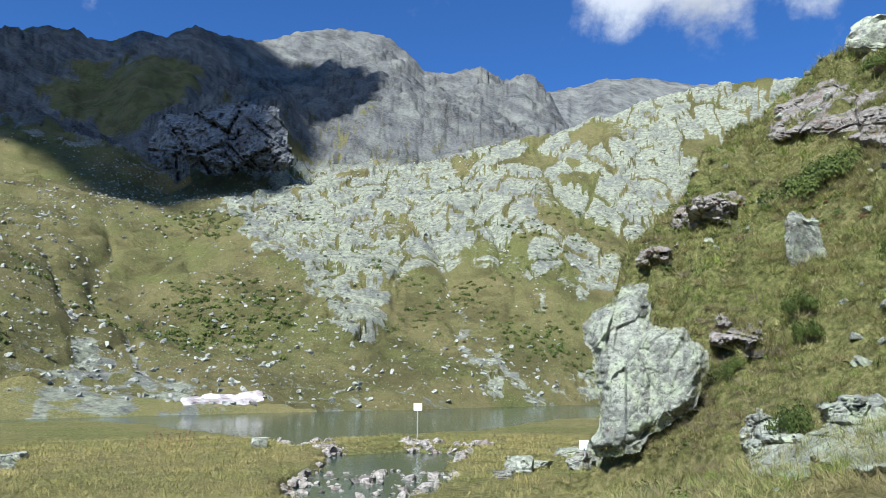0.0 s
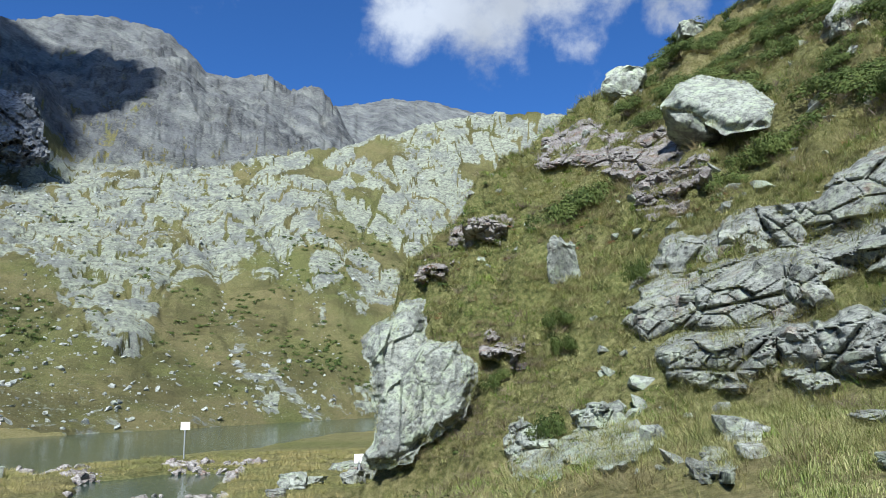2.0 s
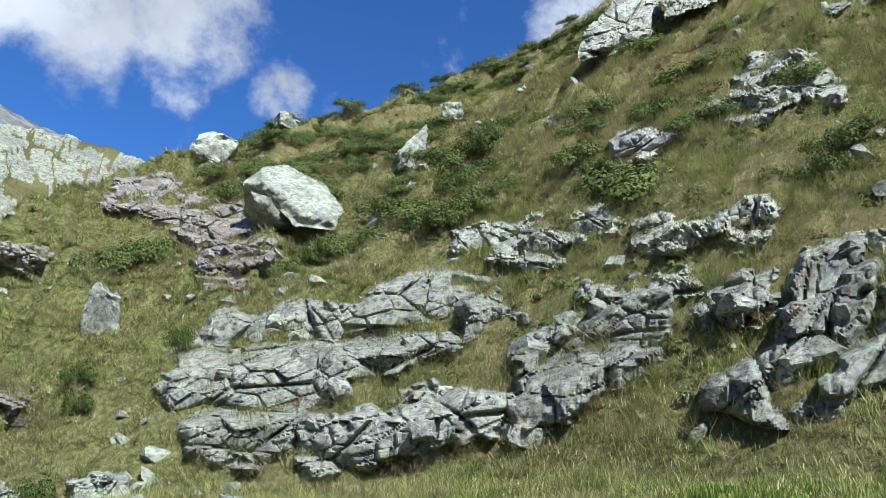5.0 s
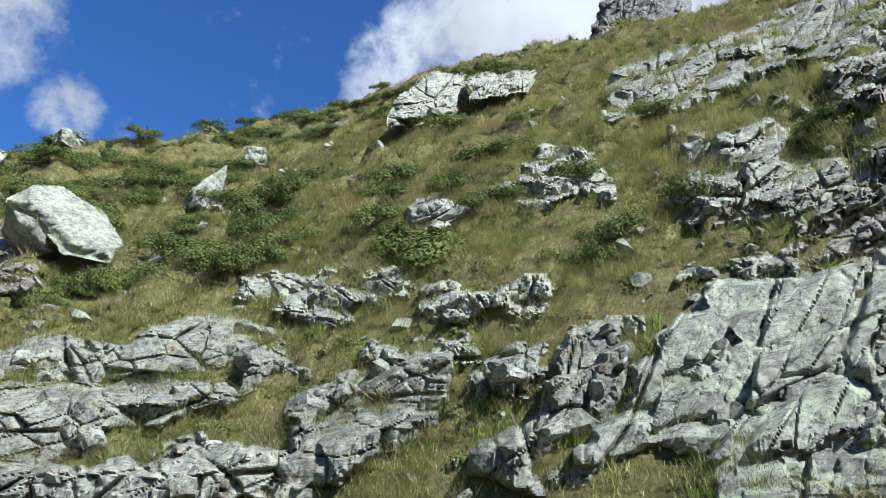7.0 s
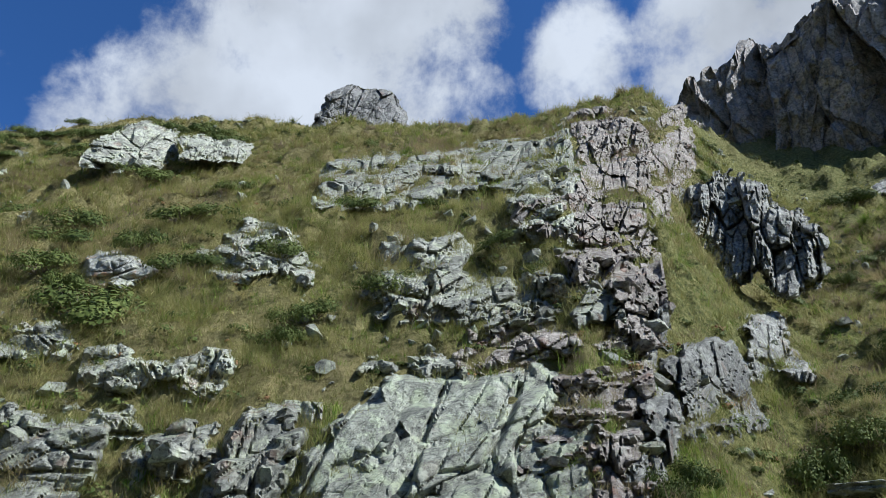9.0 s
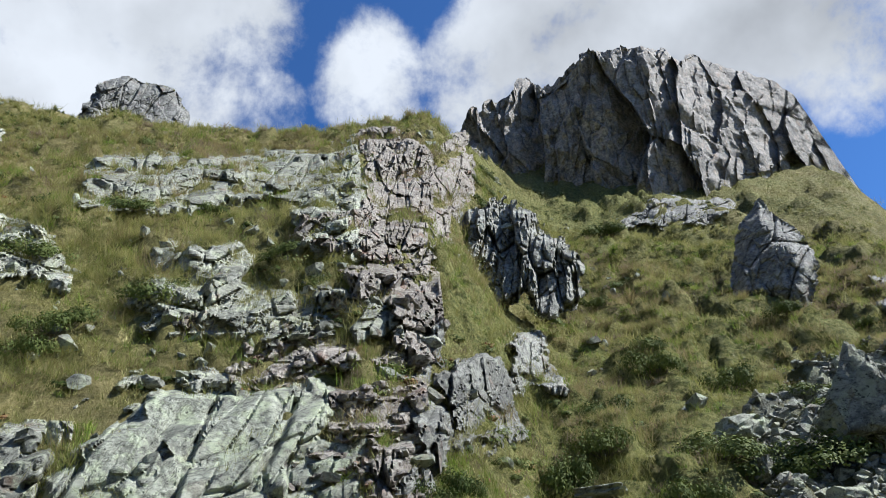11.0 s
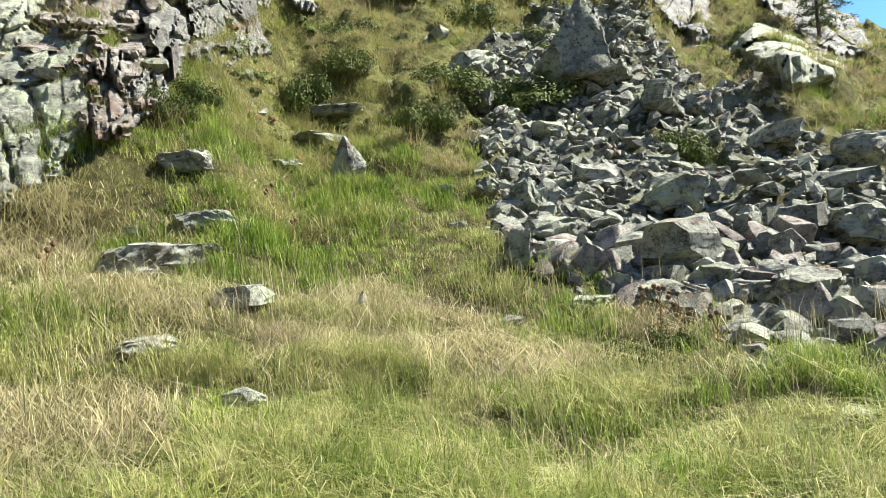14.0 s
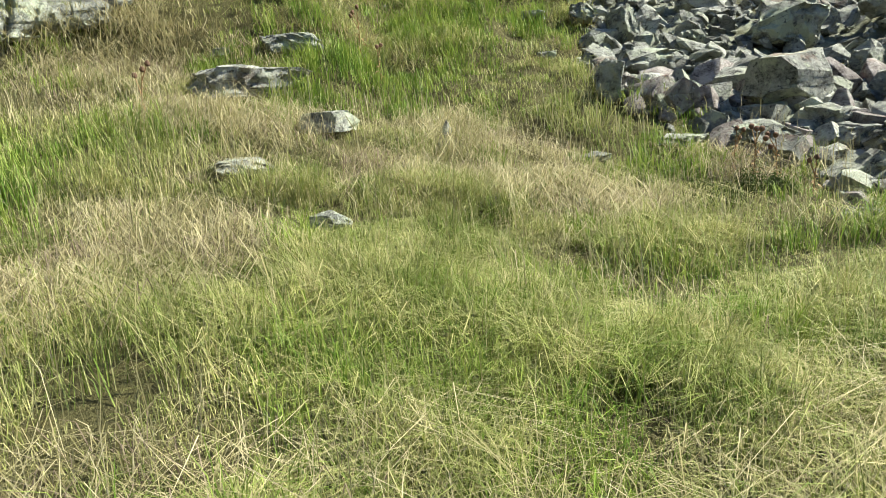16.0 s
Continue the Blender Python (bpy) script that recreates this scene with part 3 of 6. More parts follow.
def fractured(s, t, cell, thick, stretch, seed, fine=1.0, crack=1.0, warp=0.22):
    """Relief of jointed rock over a face, in metres: flat plates of four sizes that tilt, step and part along their joints."""
    ws, wt = s + cell * warp * fbm(s / cell * 0.6, t / cell * 0.6, 2, seed), t + cell * warp * fbm(s / cell * 0.6, t / cell * 0.6, 2, seed + 9)
    _, gap, c1, c2, ox, oy = cells(ws / (cell * stretch), wt / cell, seed + 20)
    d = thick * (0.25 + 1.15 * (c1 - 0.3) + ox * (c2 - 0.5) * 2.0 + oy * (1.1 * c2 - 0.35)) - 0.55 * crack * thick * np.exp(-(gap / 0.055) ** 2)
    _, gap, c3, c4, ox, oy = cells(ws / (cell * stretch * 0.46) + 5, wt / (cell * 0.42), seed + 40)
    d = d + fine * thick * (0.50 * (c3 - 0.5) + ox * (c4 - 0.5) * 0.9 + oy * 0.35 * (c3 - 0.4)) - 0.30 * min(crack, 1.4) * thick * np.exp(-(gap / 0.06) ** 2) * (c1 > 0.25)
    _, gap, c5, c6, ox, oy = cells(ws / (cell * stretch * 0.20) + 9, wt / (cell * 0.19), seed + 60)
    rubble = fine * smooth(0.30, 0.55, c2 + 0.5 * vnoise(s / cell, t / cell, seed + 2))
    d = d + (0.35 + 0.65 * rubble) * fine * thick * (0.22 * (c5 - 0.5) + ox * (c6 - 0.5) * 0.45 + oy * 0.2 * (c5 - 0.5)) - rubble * thick * 0.16 * np.exp(-(gap / 0.1) ** 2)
    return d + 0.10 * thick * fine * fbm(s / cell * 4, t / cell * 4, 3, seed + 3, 0.65)


LEDGES = []


def inside(px, py, corners):
    """Distance into an outline, in its own units; negative outside."""
    near, odd = np.full(px.shape, 1e9), np.zeros(px.shape, bool)
    for (x0, y0), (x1, y1) in zip(corners, corners[1:] + corners[:1]):
        ex, ey = x1 - x0, y1 - y0
        k = np.clip(((px - x0) * ex + (py - y0) * ey) / (ex * ex + ey * ey + 1e-9), 0, 1)
        near = np.minimum(near, np.hypot(px - x0 - k * ex, py - y0 - k * ey))
        if y0 != y1:
            odd ^= ((y0 > py) != (y1 > py)) & (px < ex * (py - y0) / (y1 - y0) + x0)
    return np.where(odd, near, -near)


def slope_reach(bearings, heights):
    """How far off the hillside lies along each bearing at each height in degrees, seen from the stand."""
    radii = np.geomspace(4, 75, 260)
    bb, rr = np.meshgrid(np.radians(bearings), radii, indexing="ij")
    up = np.degrees(np.arctan2(land(rr * np.sin(bb), rr * np.cos(bb))[0] - EYE, rr))
    reach = np.empty((len(bearings), len(heights)))
    for k, row in enumerate(up):
        top = int(np.argmax(row))
        reach[k] = np.interp(heights, np.maximum.accumulate(row[:top + 1]) + np.arange(top + 1) * 1e-6, radii[:top + 1])
    soft = np.exp(-(np.arange(-4, 5) / 2.0) ** 2)
    soft /= soft.sum()
    for axis, n in ((0, len(bearings)), (1, len(heights))):
        if n > 12:
            reach = np.apply_along_axis(lambda c: np.convolve(np.pad(c, 4, "edge"), soft, "valid"), axis, reach)
    return reach


def rock_piece(thing, corners, material, step, size, thick, stretch, strike, tread, dip, seed, fine, crack, ragged, far, blocks, rng, grassy=1.0, raised=0.0, undercut=0.4, rounded=0.8, worn=0):
    """One jointed mass of rock with faces and treads; its outline is given as bearings and heights in degrees, seen from the stand."""
    bs, hs = [c[0] for c in corners], [c[1] for c in corners]
    b_mid, h_mid = (min(bs) + max(bs)) / 2, (min(hs) + max(hs)) / 2
    r_mid = float(slope_reach(np.array([b_mid]), np.array([h_mid]))[0, 0]) if far is None else (far[0] + far[1]) / 2
    r_mid = min(r_mid, 300)
    metre = 180 / math.pi / r_mid
    squeeze = math.cos(radians(h_mid))
    db, dh = step * metre, step * metre * squeeze
    pad = 4
    bearings = np.arange(min(bs) - pad * db, max(bs) + pad * db, db)
    heights = np.arange(min(hs) - pad * dh, max(hs) + pad * dh, dh)
    bb, hh = np.meshgrid(bearings, heights, indexing="ij")
    s0, t0 = (bb - b_mid) / metre, (hh - h_mid) / (metre * squeeze)
    depth_in = inside(s0, t0, [((b - b_mid) / metre, (h - h_mid) / (metre * squeeze)) for b, h in corners])
    depth_in = depth_in + ragged * (fbm(s0 / size * 0.7, t0 / size * 0.9, 5, seed + 5, 0.6) + 0.18)
    mask = smooth(-0.02, 0.22, depth_in)
    a = radians(strike)
    s, t = s0 * math.cos(a) + t0 * math.sin(a), -s0 * math.sin(a) + t0 * math.cos(a)
    relief = fractured(s, t, size, thick, stretch, seed, fine, crack) + raised
    if far is None:
        d = radians(dip)
        q = (t0 * math.cos(d) - s0 * math.sin(d)) / tread + 0.9 * fbm(s0 / tread * 0.35, t0 / tread * 0.2, 3, seed + 6)
        cell = np.floor(s0 / (tread * 1.9) + 0.8 * vnoise(s0 * 0.3, t0 * 0.8, seed + 8))
        q = q + hashed(cell, cell * 0, seed + 11)
        p = q - np.floor(q)
        rise = np.where(p < 0.72, 0.22 * p / 0.72, 0.22 + 0.78 * (p - 0.72) / 0.28)
        floor_h = np.where(mask > 0.3, hh, 99).min(axis=1)
        floor_h = np.where(floor_h > 90, min(hs), floor_h)[:, None]
        lower = np.maximum(hh - (p - rise) * tread * metre * squeeze, np.minimum(hh, floor_h - 0.1))
        table_h = np.arange(min(hs) - 4, max(hs) + 2, 0.15)
        every = max(1, int(0.35 * metre / db))
        table = slope_reach(bearings[::every], table_h)
        rows = np.stack([np.interp(bearings, bearings[::every], c) for c in table.T], 1)
        reach = np.stack([np.interp(lower[k], table_h, rows[k]) for k in range(len(bearings))], 0)
        own = np.stack([np.interp(hh[k], table_h, rows[k]) for k in range(len(bearings))], 0)
        hollow = np.exp(-((p - 0.06) / 0.08) ** 2) * smooth(0.35, 0.6, hashed(cell, np.floor(q), seed + 12)) * undercut
        reach = np.maximum(reach, own - 0.8 * tread) - relief + hollow
        reach = own + 0.35 + (reach - own - 0.35) * mask
    else:
        k = np.clip((hh - min(hs)) / (max(hs) - min(hs)), 0, 1)
        reach = far[0] + (far[1] - far[0]) * k - relief + rounded * (1 - smooth(0.0, 0.9 * rounded, depth_in)) ** 2
    for _ in range(worn):
        reach[1:-1] = (reach[:-2] + 2 * reach[1:-1] + reach[2:]) / 4
        reach[:, 1:-1] = (reach[:, :-2] + 2 * reach[:, 1:-1] + reach[:, 2:]) / 4
    ok = (mask > 0.004).reshape(-1)
    z = EYE + reach * np.tan(np.radians(hh))
    co = np.stack([reach * np.sin(np.radians(bb)), reach * np.cos(np.radians(bb)), z], -1)
    base = np.array(thing.location)
    nu, nv = bb.shape
    i, j = np.meshgrid(np.arange(nu - 1), np.arange(nv - 1), indexing="ij")
    n0 = i * nv + j
    quads = np.stack([n0, n0 + nv, n0 + nv + 1, n0 + 1], -1).reshape(-1, 4)
    quads = quads[ok[quads].any(axis=1)]
    used, quads = np.unique(quads, return_inverse=True)
    me = mesh_from("rock_face", co.reshape(-1, 3)[used] - base, quads.reshape(-1, 4), False)
    me.materials.append(material)
    face = new("rock_face", me)
    face.parent = thing
    du, dv = np.gradient(co, axis=0), np.gradient(co, axis=1)
    flat = np.cross(du, dv)
    flat = np.abs(flat[..., 2]) / (np.linalg.norm(flat, axis=-1) + 1e-9)
    pick = (flat > 0.72) & (mask > 0.4) & (np.random.default_rng(seed).uniform(0, 1, flat.shape) < 0.09 * grassy) & (vnoise(s0 / size, t0 / size, seed + 77) > -0.08)
    chance = np.random.default_rng(seed + 1).uniform(0, 1, flat.shape)
    rim = (mask > 0.01) & (mask < 0.35) & (chance < 0.16 * min(1.0, 0.3 + grassy))
    LEDGES.append(co[pick | rim])
    solid = np.argwhere(mask > 0.6)
    for _ in range(blocks if len(solid) else 0):
        i, j = solid[rng.randrange(len(solid))]
        sc = size * rng.uniform(0.18, 0.5)
        turn = pose(0, 0, 0, rng.uniform(-22, 22), dip + rng.uniform(-18, 18), rng.uniform(0, 360))
        scl = Matrix.Diagonal((sc * rng.uniform(0.8, 1.4), sc * rng.uniform(0.8, 1.2), sc * rng.uniform(0.6, 1.1), 1))
        shared("block", rng.choice(CHUNKS_RUST if material is ROCK_RUST else CHUNKS), thing, Matrix.Translation(Vector(co[i, j] - base) - Vector((0, 0, sc * 0.1))) @ turn @ scl)


def outcrop(label, pieces, material=None, size=0.9, thick=0.32, stretch=1.7, strike=25.0, tread=1.3, dip=8.0, seed=1, step=0.044, fine=1.2, crack=1.4, ragged=0.6, far=None, blocks=5, name="rock_outcrop", category="outcrop", grassy=1.0, raised=0.06, undercut=0.16, rounded=0.8, worn=0):
    """A rock outcrop standing out of the slope, of one or more jointed masses."""
    rng = random.Random(seed)
    corners = pieces[0]
    low = min(corners, key=lambda c: c[1])
    b_mid = (min(c[0] for c in corners) + max(c[0] for c in corners)) / 2
    r = float(slope_reach(np.array([b_mid]), np.array([low[1]]))[0, 0]) if far is None else (far[0][0] if isinstance(far[0], tuple) else far[0])
    thing = new(name)
    thing.location = spot(b_mid, min(r, 300))
    tagged(thing, label, category, "outcrops of the hillside" if category == "outcrop" else "")
    for k, corners in enumerate(pieces):
        rock_piece(thing, corners, material or ROCK, step, size, thick, stretch, strike, tread, dip, seed + 17 * k, fine, crack, ragged, far[k] if far and isinstance(far[0], tuple) else far, blocks, rng, grassy, raised, undercut, rounded, worn)
    return thing


# outlines: bearing and height in degrees of their corners
outcrop("grey lichen-spotted rock outcrop, jointed and layered, on the grassy slope",
        [   [(30.8, 5.2), (32.6, 8.4), (34.8, 11.1), (39.9, 12.5), (43.8, 12.3), (44.7, 9.1), (43.8, 5.9), (41.4, 5.3), (41.6, 1.1), (38.3, -0.1), (34.3, 1.3), (32.0, 3.8)],
            [(43.6, 12.2), (45.4, 13.5), (48.7, 16.0), (53.3, 16.5), (56.5, 16.0), (59.0, 12.8), (58.8, 11.9), (54.6, 11.0), (51.6, 9.7), (47.9, 7.3), (44.5, 7.0)],
            [(41.2, 3.8), (44.9, 4.1), (48.1, 5.2), (49.7, 6.6), (52.7, 7.2), (57.9, 8.0), (57.6, 4.4), (52.7, 1.8), (47.1, -0.1), (42.0, 1.1)],
            [(56.4, 10.7), (59.0, 11.7), (63.4, 12.6), (64.3, 14.1), (69.1, 14.8), (70.0, 13.1), (69.9, 8.9), (65.7, 7.1), (61.0, 5.6), (57.9, 4.4), (57.9, 7.6)]],
        seed=101, size=1.15, tread=1.4, dip=10, strike=18, step=0.036, blocks=7, stretch=1.9, thick=0.34)
outcrop("low grey rocks half sunk in grass",
        [   [(22.1, -6.0), (21.9, -3.4), (22.6, -1.5), (25.5, -2.6), (26.9, -0.8), (29.4, -0.2), (31.0, -2.2), (32.6, -2.7), (32.5, -4.7), (30.0, -6.0)],
            [(34.7, -5.8), (35.1, -2.7), (37.5, -2.1), (39.3, -2.7), (39.3, -3.9), (37.2, -5.8)]],
        seed=116, size=0.6, tread=0.7, thick=0.28, step=0.032, material=ROCK_PALE, blocks=5)
outcrop("dark-fronted band of rock on the grassy slope",
        [   [(51.7, 17.3), (52.6, 19.0), (55.3, 20.0), (60.5, 21.1), (64.2, 21.4), (66.4, 20.0), (65.1, 19.2), (61.5, 18.8), (60.2, 16.6), (57.4, 16.5)]],
        seed=107, size=0.7, tread=0.9, strike=-15, step=0.040)
outcrop("dark-fronted band of rock on the grassy slope",
        [   [(67.2, 18.5), (67.9, 19.8), (73.2, 20.9), (77.4, 21.2), (77.9, 20.5), (76.0, 18.1), (71.8, 17.7), (68.7, 17.9)]],
        seed=108, size=0.7, tread=1.0, strike=70, step=0.036)
outcrop("small grey rocks on the grassy slope",
        [   [(66.9, 15.7), (67.8, 16.4), (70.9, 16.4), (71.5, 15.0), (69.6, 14.5), (67.4, 14.5)],
            [(61.7, 12.8), (62.9, 15.7), (64.7, 16.0), (64.3, 13.8), (62.6, 12.4)],
            [(72.9, 12.3), (74.2, 14.8), (77.4, 14.9), (77.8, 13.9), (75.3, 12.3), (73.6, 11.3)]],
        seed=109, size=0.6, tread=0.8, thick=0.35, step=0.036, blocks=2, ragged=0.6)
outcrop("grey lichen-covered slabs slanting up from the grass",
        [   [(69.6, 6.5), (73.5, 8.6), (78.4, 11.4), (78.0, 13.1), (80.6, 16.2), (83.7, 16.9), (84.4, 15.2), (82.2, 10.6), (84.1, 8.7), (82.1, 7.5), (77.3, 5.7), (73.4, 6.4)]],
        seed=106, size=1.4, tread=1.8, strike=55, dip=35, thick=0.3, step=0.036, blocks=3)
outcrop("pale grey-green slab of bare rock, split by slanting joints",
        [   [(79.8, 7.6), (82.0, 10.6), (83.9, 14.3), (85.2, 17.1), (86.3, 18.6), (90.2, 20.2), (96.3, 20.0), (98.6, 20.9), (103.5, 21.3), (103.8, 18.6), (100.8, 17.4), (99.9, 14.5), (101.1, 10.5), (100.3, 8.1)]],
        seed=7, material=ROCK_PALE, size=0.95, thick=0.22, stretch=3.6, strike=58, tread=0.7, dip=30, step=0.030, fine=0.55, crack=2.2, ragged=0.4, blocks=0, grassy=0.15, raised=0.15, undercut=0.1)
outcrop("pale slab of rock with square joints above the meadow",
        [   [(87.8, 1.9), (99.5, 4.2), (104.3, 7.8), (104.7, 9.8), (104.9, 13.8), (106.1, 16.7), (103.5, 17.0), (99.7, 17.5), (93.5, 17.8), (87.6, 17.4)]],
        seed=8, material=ROCK_PALE, size=0.8, thick=0.13, stretch=1.6, strike=65, tread=0.3, dip=12, step=0.030, fine=0.5, crack=2.6, ragged=0.4, blocks=0, grassy=0.3, raised=0.1, undercut=0.0)
outcrop("dark brown splintered edge of a slab, in shade",
        [   [(104.0, 9.2), (104.7, 14.1), (105.7, 16.7), (108.7, 16.4), (110.4, 13.8), (108.3, 10.5), (106.6, 9.5)]],
        seed=28, material=ROCK_RUST, size=0.55, thick=0.35, stretch=2.6, strike=80, tread=0.9, dip=5, step=0.030, blocks=4, raised=0.1, ragged=0.4)
outcrop("rust-stained ledges of broken rock above the slab",
        [   [(103.1, 17.7), (103.9, 20.8), (107.8, 20.9), (110.7, 20.0), (110.0, 18.3), (104.9, 17.4)],
            [(100.8, 15.5), (105.7, 16.4), (108.0, 18.0), (110.9, 18.1), (111.3, 15.8), (109.8, 14.3), (105.6, 14.7)],
            [(94.1, 22.1), (98.6, 24.8), (104.8, 24.5), (111.0, 23.8), (110.6, 20.8), (106.0, 21.3), (100.9, 21.3), (95.7, 21.7)]],
        seed=110, material=ROCK_RUST, size=0.7, thick=0.4, tread=0.75, dip=6, strike=12, step=0.036, blocks=7, grassy=0.6, undercut=0.25)
outcrop("grey lichen-spotted rock outcrop, jointed and layered, on the grassy slope",
        [   [(87.5, 27.7), (88.8, 30.6), (91.3, 31.5), (95.4, 31.6), (96.2, 30.0), (94.5, 28.6), (100.0, 27.9), (102.7, 25.5), (101.4, 24.5), (98.6, 23.7), (93.8, 24.0), (89.3, 25.3)]],
        seed=112, size=0.9, tread=1.1, strike=40, dip=12, step=0.040, blocks=6)
outcrop("grey lichen-spotted rock outcrop, jointed and layered, on the grassy slope",
        [   [(82.8, 33.1), (83.4, 36.5), (87.5, 38.0), (95.1, 38.8), (103.0, 38.8), (104.2, 36.0), (101.7, 34.7), (97.5, 34.6), (93.2, 34.1), (88.0, 33.5)]],
        seed=113, size=1.1, tread=1.4, strike=20, dip=15, step=0.056, thick=0.5, blocks=8)
outcrop("grey lichen-covered rocks beside the slab",
        [   [(47.7, 4.2), (49.0, 6.4), (51.5, 7.3), (52.4, 6.2), (51.5, 3.5), (48.6, 3.2)],
            [(71.4, 10.9), (71.8, 13.6), (74.4, 15.4), (76.6, 15.9), (77.3, 14.6), (74.0, 11.9)],
            [(77.5, 13.4), (78.9, 16.7), (82.5, 17.9), (84.3, 17.2), (83.1, 13.9), (81.1, 11.0), (78.4, 10.8)]],
        seed=122, size=0.9, tread=1.2, strike=50, step=0.036, thick=0.32, blocks=4)
outcrop("broken grey rocks stepping up beside the ridge",
        [   [(95.6, 27.2), (100.0, 28.1), (102.6, 30.4), (105.0, 28.5), (108.8, 26.1), (109.1, 24.3), (103.4, 24.3), (98.6, 24.6)],
            [(99.9, 34.6), (103.9, 36.1), (106.8, 34.6), (106.9, 31.3), (103.6, 30.3), (101.0, 31.5)],
            [(102.9, 38.7), (106.4, 40.3), (107.1, 34.5), (103.9, 35.5)]],
        seed=121, size=0.8, tread=1.0, strike=30, step=0.044, thick=0.4, undercut=0.25, blocks=9, grassy=0.6)
outcrop("tall broken ridge of rust-stained rock with square ledges",
        [   [(100.0, 32.1), (101.2, 34.2), (106.8, 34.6), (106.5, 38.1), (106.2, 40.4), (110.4, 40.5), (113.9, 38.8), (117.3, 39.3), (117.7, 34.6), (115.6, 33.4), (113.3, 30.9), (112.4, 28.9), (108.6, 29.6), (104.7, 30.7)],
            [(104.4, 30.7), (108.6, 29.7), (112.7, 29.0), (112.3, 24.1), (110.9, 21.9), (109.1, 25.0), (105.5, 27.5)]],
        seed=114, material=ROCK_RUST, size=0.8, tread=1.6, strike=75, dip=5, step=0.048, thick=0.6, blocks=16, grassy=0.5, undercut=0.3, fine=1.5)
outcrop("shaded ribs of upright splintered rock beside the gully",
        [   [(113.0, 31.0), (115.1, 33.3), (118.7, 34.1), (122.3, 33.0), (123.1, 30.8), (125.1, 29.9), (125.9, 27.6), (124.7, 24.5), (121.4, 25.0), (120.4, 26.7), (118.4, 25.5), (114.9, 26.3), (113.1, 27.1)]],
        seed=9, size=0.9, thick=0.9, stretch=3.2, strike=82, tread=3.0, dip=10, step=0.048, crack=1.2, blocks=4, grassy=0.4, material=ROCK_RIB_SHADED, undercut=0.15, far=(24.3, 27.5), rounded=0.6)
outcrop("shaded ribs of upright splintered rock beside the gully",
        [   [(112.4, 22.3), (116.5, 22.1), (117.7, 20.2), (118.1, 18.1), (120.1, 15.9), (118.5, 14.7), (115.5, 16.3), (113.6, 14.4), (111.9, 15.0), (112.9, 18.2), (111.3, 20.4)],
            [(118.0, 23.6), (121.4, 23.0), (122.4, 18.3), (118.9, 19.0)],
            [(110.8, 24.2), (112.5, 25.0), (112.2, 18.2), (111.0, 11.5), (108.5, 11.1), (109.8, 15.1), (109.9, 20.0)]],
        seed=10, size=0.75, thick=0.42, stretch=2.8, strike=78, tread=1.8, dip=10, step=0.040, crack=1.2, blocks=3, grassy=0.5, undercut=0.15, material=ROCK_RIB_SHADED)
outcrop("low layered rocks in the hillside grass",
        [   [(70.2, 27.6), (72.4, 28.7), (75.8, 30.8), (80.8, 30.4), (82.5, 28.7), (79.8, 27.1), (74.9, 27.0)],
            [(76.3, 28.4), (76.9, 31.1), (81.0, 31.7), (82.5, 28.0), (79.4, 27.3)]],
        seed=117, size=0.8, thick=0.35, tread=0.8, strike=10, step=0.044, blocks=5)
outcrop("layered grey rock with an overhang near the crest",
        [   [(62.7, 32.5), (63.1, 34.3), (66.5, 36.7), (69.3, 36.6), (70.1, 34.9), (68.4, 33.6), (65.4, 32.8)],
            [(69.8, 36.2), (72.9, 36.9), (75.9, 37.1), (75.2, 35.6), (70.4, 34.9)]],
        seed=118, size=1.2, thick=0.45, tread=1.9, strike=28, dip=25, step=0.056, blocks=2, far=(29.5, 33.5), ragged=0.5)
outcrop("grey boulder with an orange lichen stain",
        [   [(64.4, 26.4), (67.0, 27.6), (70.1, 26.4), (68.1, 24.3), (65.3, 24.7)]],
        seed=119, material=ROCK_ORANGE, size=1.0, thick=0.35, tread=1.6, step=0.032, fine=0.5, ragged=0.3, blocks=0, raised=0.3, grassy=0.2)
outcrop("flat grey rock band at the top of the slab",
        [   [(85.1, 19.8), (88.3, 22.0), (95.3, 21.7), (95.9, 20.3), (89.3, 20.9)]],
        seed=120, size=0.7, thick=0.25, tread=0.8, step=0.036, blocks=2)
outcrop("reddish broken rocks stacked below the boulder",
        [   [(24.2, 16.8), (26.2, 19.5), (29.5, 20.7), (32.1, 18.7), (34.9, 19.4), (35.8, 17.1), (38.7, 17.4), (38.0, 14.8), (35.7, 12.3), (32.0, 13.0), (32.9, 16.0), (29.3, 16.8)]],
        seed=12, material=ROCK_RUST, size=0.9, thick=0.42, tread=0.9, strike=12, step=0.052, blocks=12, ragged=0.5, grassy=0.5)
outcrop("rust-stained ledge of rock with a dark hollow",
        [   [(17.8, 11.8), (19.2, 13.5), (22.9, 13.9), (23.4, 12.7), (21.5, 11.6), (19.2, 11.3)],
            [(14.0, 9.0), (16.3, 10.4), (17.9, 10.1), (17.4, 9.5), (14.8, 8.5)],
            [(20.3, 3.2), (21.4, 4.6), (24.2, 4.7), (24.6, 3.5), (22.6, 2.4)]],
        seed=14, material=ROCK_RUST, size=0.7, thick=0.5, tread=1.0, strike=5, step=0.040, blocks=3)
